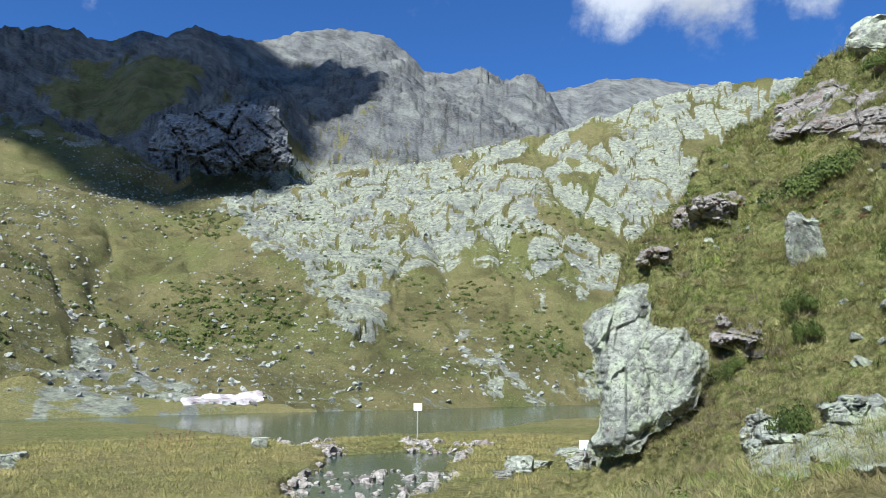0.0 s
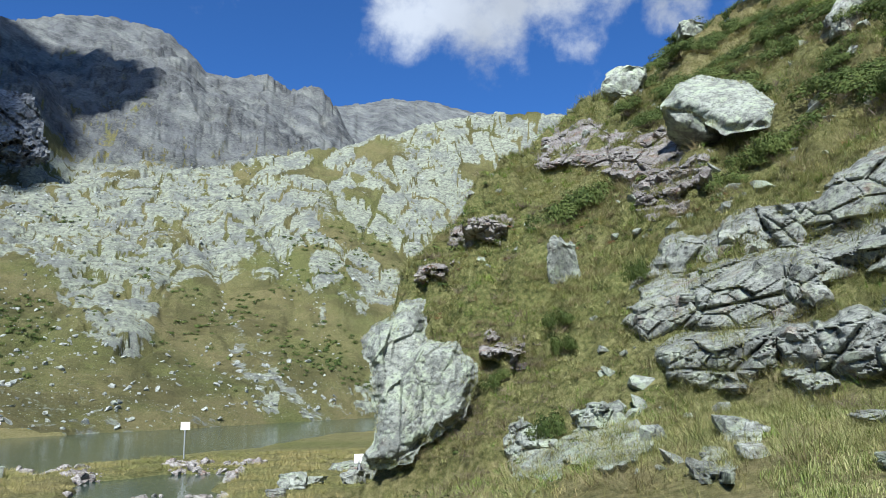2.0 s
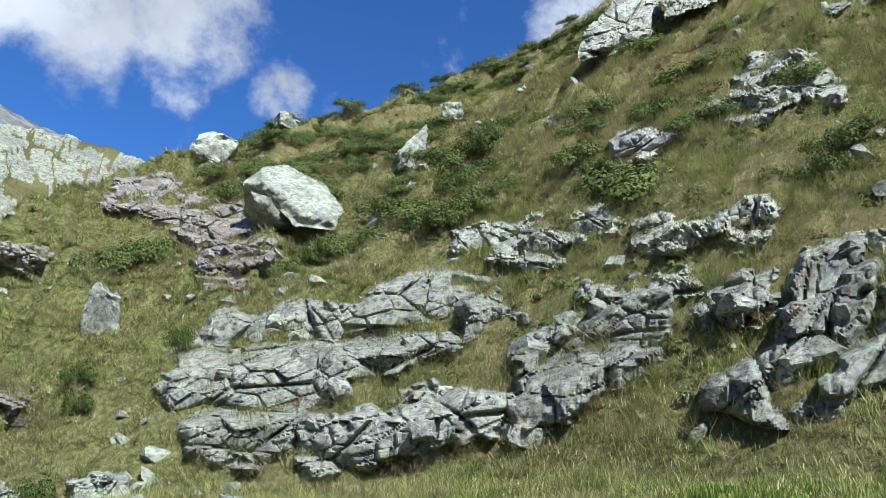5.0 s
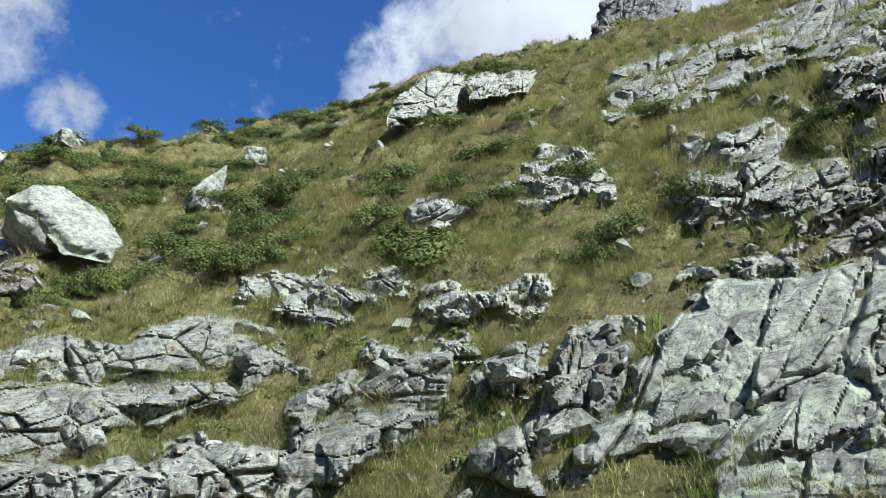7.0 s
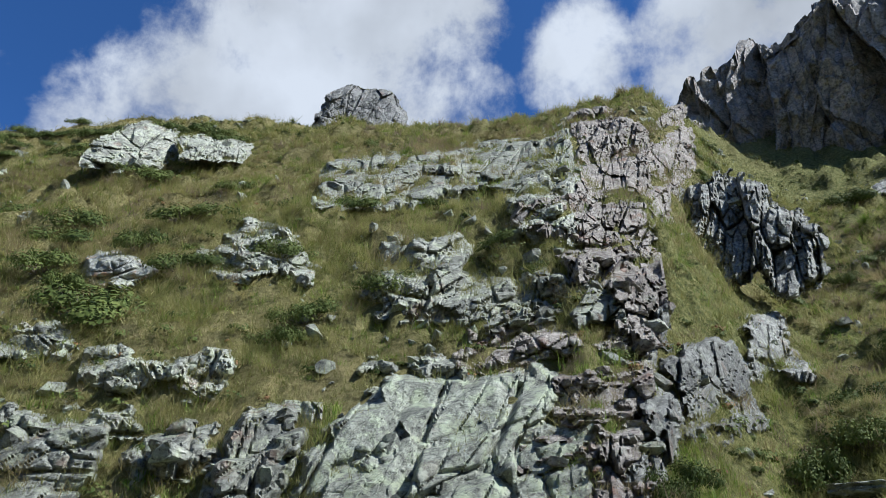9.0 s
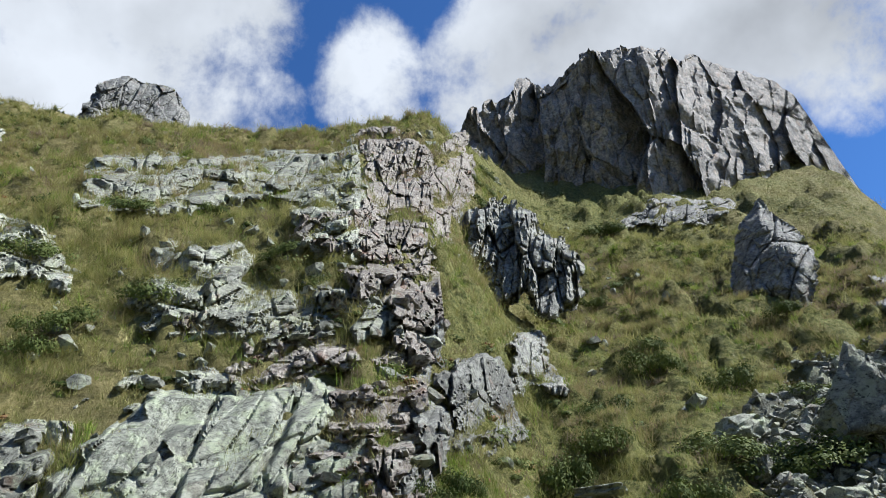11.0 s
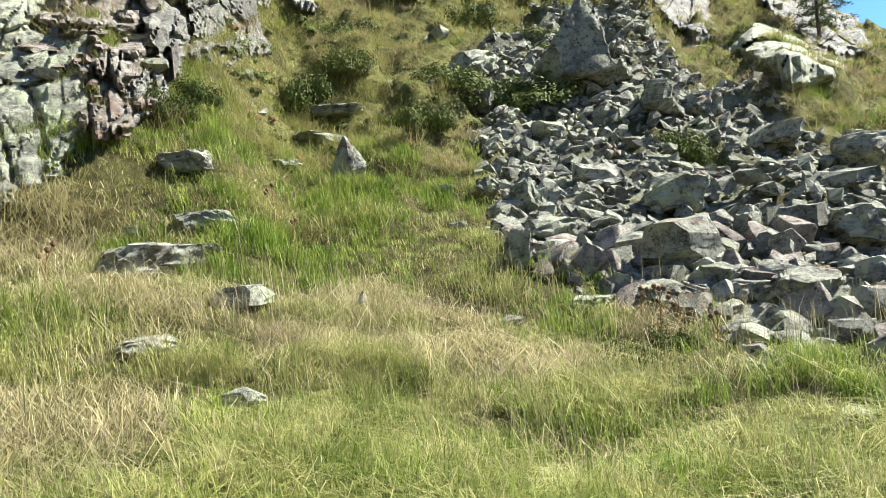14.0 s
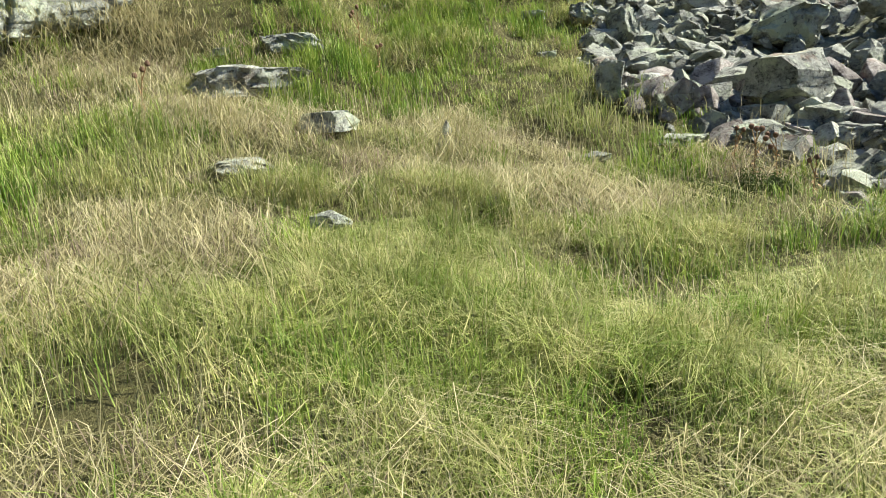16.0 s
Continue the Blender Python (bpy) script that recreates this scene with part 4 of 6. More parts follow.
outcrop("dark fissured rocks along the ridge",
        [   [(146.0, 21.7), (148.5, 20.0), (151.5, 17.4), (151.7, 13.9), (153.0, 12.2), (150.2, 13.6), (147.6, 16.1), (146.5, 19.0)],
            [(155.5, 16.2), (158.5, 15.0), (161.9, 10.7), (160.7, 10.4), (158.8, 11.9), (156.3, 13.6)]],
        seed=19, material=ROCK_DARK, size=1.2, thick=0.7, stretch=2.0, tread=1.8, strike=60, step=0.064, blocks=3)
outcrop("smooth whitish boulder slab on the far side of the scree",
        [   [(153.4, 12.2), (154.9, 13.4), (156.9, 12.4), (160.0, 9.1), (157.0, 9.0), (156.6, 10.2)]],
        seed=20, material=ROCK_PALE, size=1.6, thick=0.3, tread=2.5, strike=60, step=0.048, fine=0.4, ragged=0.3, blocks=0, raised=0.4, grassy=0.0)
outcrop("dark broken rocks above the grassy gully",
        [   [(130.0, 30.3), (132.9, 31.7), (136.5, 30.6), (139.0, 29.4), (136.9, 28.8), (133.1, 29.0)]],
        seed=21, material=ROCK_DARK, size=1.1, thick=0.5, tread=1.2, step=0.064, blocks=5)
outcrop("tall grey block leaning out of the grass in the gully",
        [   [(136.8, 22.7), (138.9, 27.6), (141.0, 29.1), (142.4, 26.2), (143.1, 23.5), (142.0, 21.5), (140.9, 21.0), (139.3, 22.0)]],
        seed=22, material=ROCK_DARK, size=1.8, thick=0.6, stretch=1.4, strike=55, step=0.056, fine=0.6, crack=0.8, ragged=0.3, far=(30.0, 33.0), blocks=0, grassy=0.0, rounded=1.0)
outcrop("dark rocky knob on the skyline",
        [   [(81.3, 40.2), (82.7, 41.8), (85.1, 42.7), (88.3, 42.5), (90.2, 41.0), (91.7, 36.7), (79.8, 36.7)]],
        seed=23, material=ROCK_DARK, size=1.4, thick=0.6, strike=50, step=0.056, ragged=0.5, far=(41.5, 45.0), blocks=3, grassy=0.0, rounded=1.0, crack=0.5)
outcrop("large pale lichen-covered crag with a dark overhung foot, above the lake",
        [   [(11.4, 4.3), (13.9, 7.2), (15.7, 7.3), (15.9, 4.3), (17.9, 3.6), (19.5, 1.7), (18.5, -1.5), (15.8, -2.8), (14.3, -4.4), (11.7, -5.1), (10.7, -4.7), (11.8, -2.3), (11.9, 0.9)]],
        worn=1, seed=24, material=ROCK_PALE, size=1.0, thick=0.42, stretch=2.4, strike=75, step=0.024, fine=0.6, crack=0.12, ragged=0.35, far=(18.5, 19.9), blocks=0, grassy=0.2, name="rock_crag", category="crag", rounded=0.5)


outcrop("big pale boulder with a dark overhang, perched on the slope",
        [   [(35.1, 21.0), (36.4, 22.4), (38.0, 22.8), (41.2, 21.8), (43.1, 19.8), (42.8, 18.5), (39.4, 18.4), (37.1, 20.1)],
            [(35.1, 21.0), (37.2, 20.2), (39.5, 18.6), (39.1, 17.7), (36.9, 17.4), (35.4, 18.8)]],
        worn=1, seed=26, material=ROCK_PALE, size=1.7, thick=0.3, stretch=1.4, strike=30, step=0.040, fine=0.6, crack=0.25, ragged=0.12, far=((25.8, 28.8), (28.2, 25.5)), blocks=0, grassy=0.0, name="boulder", category="boulder")
outcrop("dark hollow under a rust-stained ledge",
        [   [(18.9, 13.0), (19.9, 13.3), (21.6, 12.8), (21.8, 12.0), (19.3, 11.5)]],
        seed=27, material=ROCK_RUST, size=0.7, thick=0.2, step=0.040, ragged=0.1, far=(27.3, 25.8), blocks=0, grassy=0.0, rounded=0.3)
outcrop("dark fissured bluff on the shaded mountainside",
        [   [(-22.6, 17.1), (-21.8, 19.0), (-19.0, 20.3), (-16.1, 20.9), (-13.4, 20.6), (-12.7, 18.9), (-12.4, 16.8), (-13.7, 16.0), (-15.4, 16.5), (-17.1, 15.8), (-19.8, 16.1), (-20.6, 14.8), (-21.9, 15.6)]],
        seed=25, material=ROCK_BLUFF, size=11.0, thick=6.0, stretch=1.5, strike=-35, step=0.75, fine=1.1, crack=1.0, ragged=2.5, far=(232.0, 246.0), blocks=0, grassy=0.0, rounded=6.0)


# the cliff that closes the gully: skyline heights in degrees over bearings
CLIFF_BEARING = [115, 117, 118.5, 121, 124.3, 126, 128.5, 131.5, 133, 136, 138.5, 140.6, 143, 145, 146.4, 147.4, 148.6, 149.6, 151]
CLIFF_HIGH = [38, 40.2, 41.5, 41.6, 42.9, 41.9, 42.6, 43.4, 43.2, 42.6, 41.0, 40.5, 38.4, 37.2, 35.5, 30, 23, 18, 14]


def cliff():
    nu, nv = 360, 170
    bb, v = np.meshgrid(np.linspace(115, 151, nu), np.linspace(0, 1.25, nv), indexing="ij")
    rb = np.interp(bb, [115, 125, 130, 136, 151], [50, 53, 50, 51, 66])
    x, y = rb * np.sin(np.radians(bb)), rb * np.cos(np.radians(bb))
    foot = land(x, y)[0] - 2.0
    jag = 0.5 * fbm(bb * 0.9, bb * 0 + 2, 3, 306) + 0.5 * (hashed(np.floor(bb * 1.7), np.floor(bb * 0), 307) - 0.5)
    top = EYE + (rb + 1.5) * np.tan(np.radians(np.interp(bb, CLIFF_BEARING, CLIFF_HIGH) + jag))
    up = np.clip(v, 0, 1)
    rr = rb + 1.5 * up ** 1.5 + 18 * np.clip(v - 1, 0, 1)
    z = foot + (top - foot) * up - 30 * np.clip(v - 1, 0, 1) ** 1.2
    s, t = (bb - 133) * 0.93, z - 40
    lean_s = s - 0.05 * t + 0.8 * fbm(s * 0.25, t * 0.12, 3, 300)
    _, _, c1, c2, ox, oy = cells(lean_s / 4.6, t / 15, 301)
    d = 2.2 * (c1 - 0.4) - ox * (0.8 + 1.8 * c2) + oy * 2.0 * (c2 - 0.4)
    _, _, c1, c2, ox, oy = cells(lean_s / 1.9, t / 9.0, 302)
    d = d + 0.9 * (c1 - 0.5) - ox * (0.2 + 0.9 * (c2 - 0.3)) + oy * 0.6
    _, _, c1, c2, ox, oy = cells(lean_s / 0.7, t / 2.6, 303)
    d = d + 0.45 * (c1 - 0.5) + ox * (c2 - 0.5) * 0.9 + oy * 0.35 + 0.9 * fbm(s * 0.7, t * 0.4, 4, 304) + 2.0 * fbm(s * 0.13, t * 0.05, 2, 305)
    d = d * smooth(1.25, 0.95, v) * smooth(0, 0.12, v + 0.06) - 0.6
    z = EYE + (z - EYE) * (rr - d) / rr
    rr = rr - d
    co = np.stack([rr * np.sin(np.radians(bb)), rr * np.cos(np.radians(bb)), z], -1)
    base = spot(133, 50)
    thing = new("rock_cliff")
    thing.location = base
    tagged(thing, "tall fissured grey cliff with pinkish sunlit pillars above the gully", "cliff")
    face = new("rock_face", grid_mesh("rock_face", co - np.array(base), ROCK_CLIFF))
    face.parent = thing


cliff()


def boulder(label, bearing, far, width, tall, mesh, turn=0.0, tip=0.0, sink=0.25, deep=0.9, group="", name="boulder", roll=0.0):
    p = spot(bearing, far)
    lo = min(v.co.z for v in mesh.vertices)
    hi = max(v.co.z for v in mesh.vertices)
    wide = max(v.co.x for v in mesh.vertices) - min(v.co.x for v in mesh.vertices)
    sx, sz = width / wide, tall * (1 + sink) / (hi - lo)
    ob = new(name, mesh)
    ob.matrix_basis = Matrix.Translation((p.x, p.y, p.z - lo * sz - sink * tall)) @ pose(0, 0, 0, 0, 0, -bearing) @ pose(0, 0, 0, tip, roll, 0) @ pose(0, 0, 0, 0, 0, turn) @ Matrix.Diagonal((sx, sx * deep, sz, 1))
    return tagged(ob, label, "boulder", group)


BIG = [stone_mesh("boulder", 200 + k, (0.6, 0.55, 0.55), 11, ROCK_PALE if k % 2 else ROCK, 0.16, 5, 0.03, 0.10) for k in range(8)]
WEDGES = [stone_mesh("boulder", 230 + k, (0.6, 0.5, 0.6), 9, ROCK, 0.14, 5, 0.0, 0.10, 0.75) for k in range(3)]
boulder("pale upright cone-shaped rock in the grass", 26.5, 22.5, 1.05, 1.5, BIG[3], 10, 10, 0.15)
boulder("leaning grey rock among the bushes", 48.6, 31.6, 1.5, 2.5, WEDGES[1], 40, 10, 0.1, roll=18)
boulder("pale rock on the crest", 32.2, 41.5, 2.7, 1.9, BIG[7], 0, 0, 0.2)
boulder("pale rock on the crest", 37.6, 46.5, 2.0, 1.2, BIG[3], 30, 0, 0.2)
boulder("small pale rock among the bushes", 51.7, 36.5, 1.3, 1.3, BIG[5], 0, 0, 0.2)
# the scree's boulders: bearing, distance, width, height
SCREE_BLOCKS = [(142.5, 16.4, 1.68, 1.93), (134.3, 17.4, 1.24, 0.69), (147.7, 15.3, 0.95, 0.59), (150.7, 17.2, 1.07, 0.74), (148.4, 10.9, 0.92, 0.67), (148.8, 8.7, 1.01, 0.64),
                (136.5, 8.3, 0.38, 0.42), (137.4, 10.8, 0.42, 0.46), (142.9, 12.2, 0.80, 0.43), (156.3, 7.8, 0.85, 0.45), (160.3, 10.5, 0.97, 0.61), (156.7, 10.4, 0.60, 0.48),
                (150.9, 8.3, 0.48, 0.35), (153.4, 10.2, 0.43, 0.35), (155.7, 16.1, 1.18, 0.50), (161.0, 15.6, 1.08, 0.72), (138.9, 9.6, 0.89, 0.37), (155.3, 9.5, 0.44, 0.37)]
SCREE_BLOCKS += [(152.8, 8.1, 0.50, 0.28), (144.9, 16.6, 0.78, 0.59), (139.7, 14.5, 0.79, 0.34), (134.7, 15.7, 0.74, 0.49), (146.6, 7.7, 0.72, 0.27), (159.4, 7.1, 0.39, 0.22),
                 (160.5, 16.4, 0.76, 0.51), (134.5, 11.3, 0.48, 0.35), (159.5, 13.8, 0.95, 0.32)]
for k, (bearing, far, width, tall) in enumerate(SCREE_BLOCKS):
    boulder("angular grey boulder lying on the scree", bearing, far, width * 1.05, tall * (1.1 if k in (0, 6, 7) else 0.85), WEDGES[1] if k == 0 else (BIG + CHUNKS)[(k * 5 + 2) % 15], k * 47 % 180, (k * 13) % 17 - 8, 0.12, 0.85, "boulders on the scree")
GRASS_STONES = [(112.9, 8.6, 0.63, 0.30), (109.6, 8.0, 1.11, 0.40), (115.0, 7.0, 0.65, 0.26), (107.8, 8.9, 0.28, 0.12), (124.0, 12.1, 0.75, 0.66), (112.1, 9.9, 0.69, 0.36), (123.5, 15.3, 1.08, 0.36), (122.1, 14.4, 1.01, 0.26),
                (124.0, 6.7, 0.21, 0.26), (108.2, 5.8, 0.58, 0.17), (114.5, 4.7, 0.29, 0.17), (131.0, 11.4, 0.39, 0.2), (132.0, 9.9, 0.23, 0.13), (119.1, 11.9, 0.46, 0.18), (141.7, 7.5, 0.52, 0.12), (126.7, 5.4, 0.21, 0.09)]
GRASS_STONES += [(134.0, 5.8, 0.18, 0.1), (153.3, 6.0, 0.28, 0.12), (110.9, 7.8, 0.27, 0.12), (135.2, 7.1, 0.33, 0.13), (159.1, 5.0, 0.32, 0.2), (47.2, 11.2, 0.85, 0.2), (48.3, 8.5, 0.52, 0.24), (62.5, 9.6, 0.6, 0.12), (69, 8.6, 0.22, 0.14)]
for k, (bearing, far, width, tall) in enumerate(GRASS_STONES):
    boulder("pale weathered stone half sunk in the grass", bearing, far, width * 1.1, tall * (1.1 if k in (4, 8) else 0.7), WEDGES[k % 3] if k in (4, 8) else (BIG + CHUNKS_PALE)[(k * 5 + 1) % 13], k * 31 % 180, 0, 0.2, 0.8, "stones in the grass", "stone")


# ---- loose stones, joined ----
def hull_mesh(seed, points=11, shape=(0.6, 0.5, 0.4)):
    rng = random.Random(seed)
    bm = bmesh.new()
    for _ in range(points):
        v = Vector([rng.gauss(0, 1) for _ in range(3)]).normalized()
        bm.verts.new((v.x * shape[0], v.y * shape[1], v.z * shape[2]))
    hull = bmesh.ops.convex_hull(bm, input=bm.verts[:])
    bmesh.ops.triangulate(bm, faces=bm.faces[:])
    me = bpy.data.meshes.new("pebble")
    bm.to_mesh(me), bm.free()
    return me


HULLS = [hull_mesh(k, 10 + k % 4, (0.6, 0.5, 0.45)) for k in range(12)]


def joined_stones(name, places, sizes, meshes, material, label, category, seed=3, sink=0.1, flat=(0.6, 1.0)):
    """Many small stones in one mesh."""
    rng = np.random.default_rng(seed)
    protos = []
    for me in meshes:
        co = np.empty(len(me.vertices) * 3)
        me.vertices.foreach_get("co", co)
        tri = np.empty(len(me.loops), np.int64)
        me.loops.foreach_get("vertex_index", tri)
        protos.append((co.reshape(-1, 3), tri.reshape(-1, 3)))
    cos, tris, n = [], [], 0
    for k, (p, s) in enumerate(zip(places, sizes)):
        co, tri = protos[k % len(protos)]
        a, t1, t2 = rng.uniform(0, 6.28), rng.uniform(-0.8, 0.8), rng.uniform(-0.8, 0.8)
        m = np.array(Euler((t1, t2, a)).to_matrix()) @ np.diag(s * np.array([rng.uniform(0.8, 1.4), rng.uniform(0.7, 1.2), rng.uniform(*flat)]))
        cos.append(co @ m.T + p + np.array([0, 0, s * sink]))
        tris.append(tri + n)
        n += len(co)
    me = mesh_from(name, np.concatenate(cos), np.concatenate(tris), False)
    me.materials.append(material)
    return tagged(new(name, me), label, category, kind="stuff")


def scattered(count, b0, b1, r0, r1, seed, keep=None):
    rng = np.random.default_rng(seed)
    b = rng.uniform(b0, b1, count)
    r = np.sqrt(rng.uniform(r0 ** 2, r1 ** 2, count))
    x, y = r * np.sin(np.radians(b)), r * np.cos(np.radians(b))
    if keep is not None:
        ok = keep(b, r, x, y, rng)
        b, r, x, y = b[ok], r[ok], x[ok], y[ok]
    z, st = land(x, y)
    return b, r, np.stack([x, y, z], -1), st


def scree_keep(b, r, x, y, rng):
    patch = 0.45 + 0.9 * vnoise(x * 0.35, y * 0.35, 57) + np.where(b < 150, 0.35, 0.05) - 0.45 * smooth(12, 19, r)
    return (in_scree(b, r) > rng.uniform(0.05, 0.9, b.shape)) & (patch > rng.uniform(-0.25, 0.45, b.shape))


b, r, p, st = scattered(19000, 131, 172, 6, 26, 61, scree_keep)
rng = np.random.default_rng(62)
sizes = 0.05 + 0.34 * rng.uniform(0, 1, len(p)) ** 3.6 + 0.002 * r
near_ones = np.argsort(r - 9 * sizes)[:290]
rest = np.setdiff1d(np.arange(len(p)), near_ones)
scree = new("scree_field")
scree.location = spot(146, 8)
tagged(scree, "field of loose angular grey stones on the slope", "scree")
for k in near_ones:
    place = Vector(p[k]) - scree.location + Vector((0, 0, sizes[k] * 0.12))
    sc = sizes[k]
    shared("stone", SCREE[k % 10], scree, Matrix.Translation(place) @ pose(0, 0, 0, (k * 37) % 80 - 40, (k * 53) % 80 - 40, (k * 71) % 360) @ Matrix.Diagonal((sc * (0.9 + (k % 5) * 0.1), sc * (0.8 + (k % 4) * 0.1), sc * (0.7 + (k % 3) * 0.2), 1)))
loose = joined_stones("loose_stones", p[rest] - np.array(scree.location), sizes[rest], HULLS, ROCK, "small loose scree stones", "", 63, 0.12)
loose.parent = scree
# stones strewn on the far side
def far_keep(b, r, x, y, rng):
    fan = np.exp(-(np.abs(fbm(b * 0.10 + 0.004 * r, r * 0.008, 4, 60)) / 0.05) ** 2)
    low = smooth(150, 112, r)
    left = smooth(-18, -10, -np.abs(b + 12)) * smooth(170, 200, r)
    return rng.uniform(0, 1, b.shape) < 0.06 + 0.9 * fan + 0.45 * low + 0.5 * left + 0.25 * (vnoise(x * 0.03, y * 0.03, 77) > 0.12)


b, r, p, st = scattered(42000, -36, 24, 92, 262, 71, far_keep)
ok = p[:, 2] > LAKE + 0.2
b, r, p = b[ok], r[ok], p[ok]
rng = np.random.default_rng(72)
joined_stones("far_stones", p, 0.13 + 0.95 * rng.uniform(0, 1, len(p)) ** 6, HULLS, ROCK_FAR, "pale fallen stones strewn over the far slope", "stones", 73, 0.15)


def far_shrub_keep(b, r, x, y, rng):
    return (vnoise(x * 0.05, y * 0.05, 171) + 0.4 * vnoise(x * 0.2, y * 0.2, 172) > rng.uniform(0.08, 0.5, b.shape)) & (r < 200)


# stones round the outlet pool
def pool_keep(b, r, x, y, rng):
    z = land(x, y)[0]
    return (np.abs(z - LAKE - 0.03) < 0.16) & (vnoise(x * 0.3, y * 0.3, 84) > rng.uniform(-0.2, 0.2, b.shape)) | ((rng.uniform(0, 1, b.shape) < 0.12) & (z < LAKE) & (z > LAKE - 0.9) & (r < 30))


b, r, p, st = scattered(9000, -14, 7, 19, 43, 81, pool_keep)
p[:, 2] = np.maximum(p[:, 2], LAKE - 0.05)
rng = np.random.default_rng(82)
joined_stones("pool_stones", p[:700], 0.12 + 0.5 * rng.uniform(0, 1, len(p[:700])) ** 3, HULLS, ROCK_RUST, "wet reddish grey stones round the outlet pool", "stones", 83, 0.1)
def strewn(b, r, x, y, rng):
    return (vnoise(x * 0.3, y * 0.3, 88) + 0.5 * vnoise(x, y, 89) > rng.uniform(-0.1, 0.5, b.shape)) & (b < 132)


b, r, p, st = scattered(5200, 14, 132, 9, 46, 85, strewn)
joined_stones("hill_stones", p, 0.10 + 0.55 * np.random.default_rng(86).uniform(0, 1, len(p)) ** 3, HULLS, ROCK_PALE, "small pale stones lying on the hillside", "stones", 87, 0.1)


# ---- grass ----
def leaf_material(name, low, mid, top, gloss=0.5, through_light=0.3, patch_scale=0.55):
    m, n, l, p = shader(name)
    g = n.new("ShaderNodeNewGeometry")
    v = place_vec(n, l)
    col = ramp_node(n, l, g.outputs["Random Per Island"], [(0.0, low), (0.5, mid), (1.0, top)])
    patch = noise_node(n, l, v, patch_scale, 4, 0.6)
    col = mix_node(n, l, ramp_node(n, l, patch, [(0.36, (0, 0, 0)), (0.66, (0.9, 0.9, 0.9))]), mix_node(n, l, 0.55, col, low), mix_node(n, l, g.outputs["Random Per Island"], mid, top))
    l.new(col, p.inputs["Base Color"])
    p.inputs["Roughness"].default_value = gloss
    p.inputs["Specular IOR Level"].default_value = 0.12
    tr = n.new("ShaderNodeBsdfTranslucent")
    l.new(col, tr.inputs["Color"])
    mx = n.new("ShaderNodeMixShader")
    mx.inputs["Fac"].default_value = through_light
    l.new(p.outputs["BSDF"], mx.inputs[1]), l.new(tr.outputs["BSDF"], mx.inputs[2])
    l.new(mx.outputs["Shader"], n["Material Output"].inputs["Surface"])
    return m


GRASS = leaf_material("grass_blades", (0.07, 0.125, 0.016), (0.25, 0.29, 0.07), (0.55, 0.49, 0.26), patch_scale=2.4)
GRASS_GREEN = leaf_material("green_grass", (0.06, 0.13, 0.014), (0.17, 0.26, 0.04), (0.34, 0.38, 0.10), patch_scale=2.0)
GRASS_HAY = leaf_material("hay", (0.13, 0.125, 0.05), (0.35, 0.31, 0.15), (0.62, 0.56, 0.36), patch_scale=2.2)
GRASS_MAUVE = leaf_material("withered_grass", (0.12, 0.09, 0.065), (0.22, 0.17, 0.125), (0.36, 0.29, 0.21), patch_scale=1.6)
GRASS_DRY = leaf_material("dry_grass", (0.065, 0.10, 0.02), (0.29, 0.285, 0.095), (0.46, 0.41, 0.20), patch_scale=1.9)
GRASS_GOLD = leaf_material("golden_grass", (0.15, 0.18, 0.05), (0.30, 0.26, 0.09), (0.46, 0.37, 0.17), patch_scale=0.25)
GRASS_STRAW = leaf_material("straw", (0.13, 0.13, 0.045), (0.25, 0.20, 0.10), (0.42, 0.34, 0.20), patch_scale=0.5)
SHRUB = leaf_material("shrub_leaves", (0.028, 0.046, 0.012), (0.065, 0.095, 0.022), (0.135, 0.155, 0.042), 0.7, 0.15)
RUSTY = leaf_material("withered_leaves", (0.09, 0.045, 0.02), (0.17, 0.085, 0.035), (0.27, 0.16, 0.07), 0.6, 0.15)
NEEDLES = leaf_material("needles", (0.03, 0.06, 0.018), (0.055, 0.09, 0.03), (0.09, 0.12, 0.045), 0.5, 0.15)


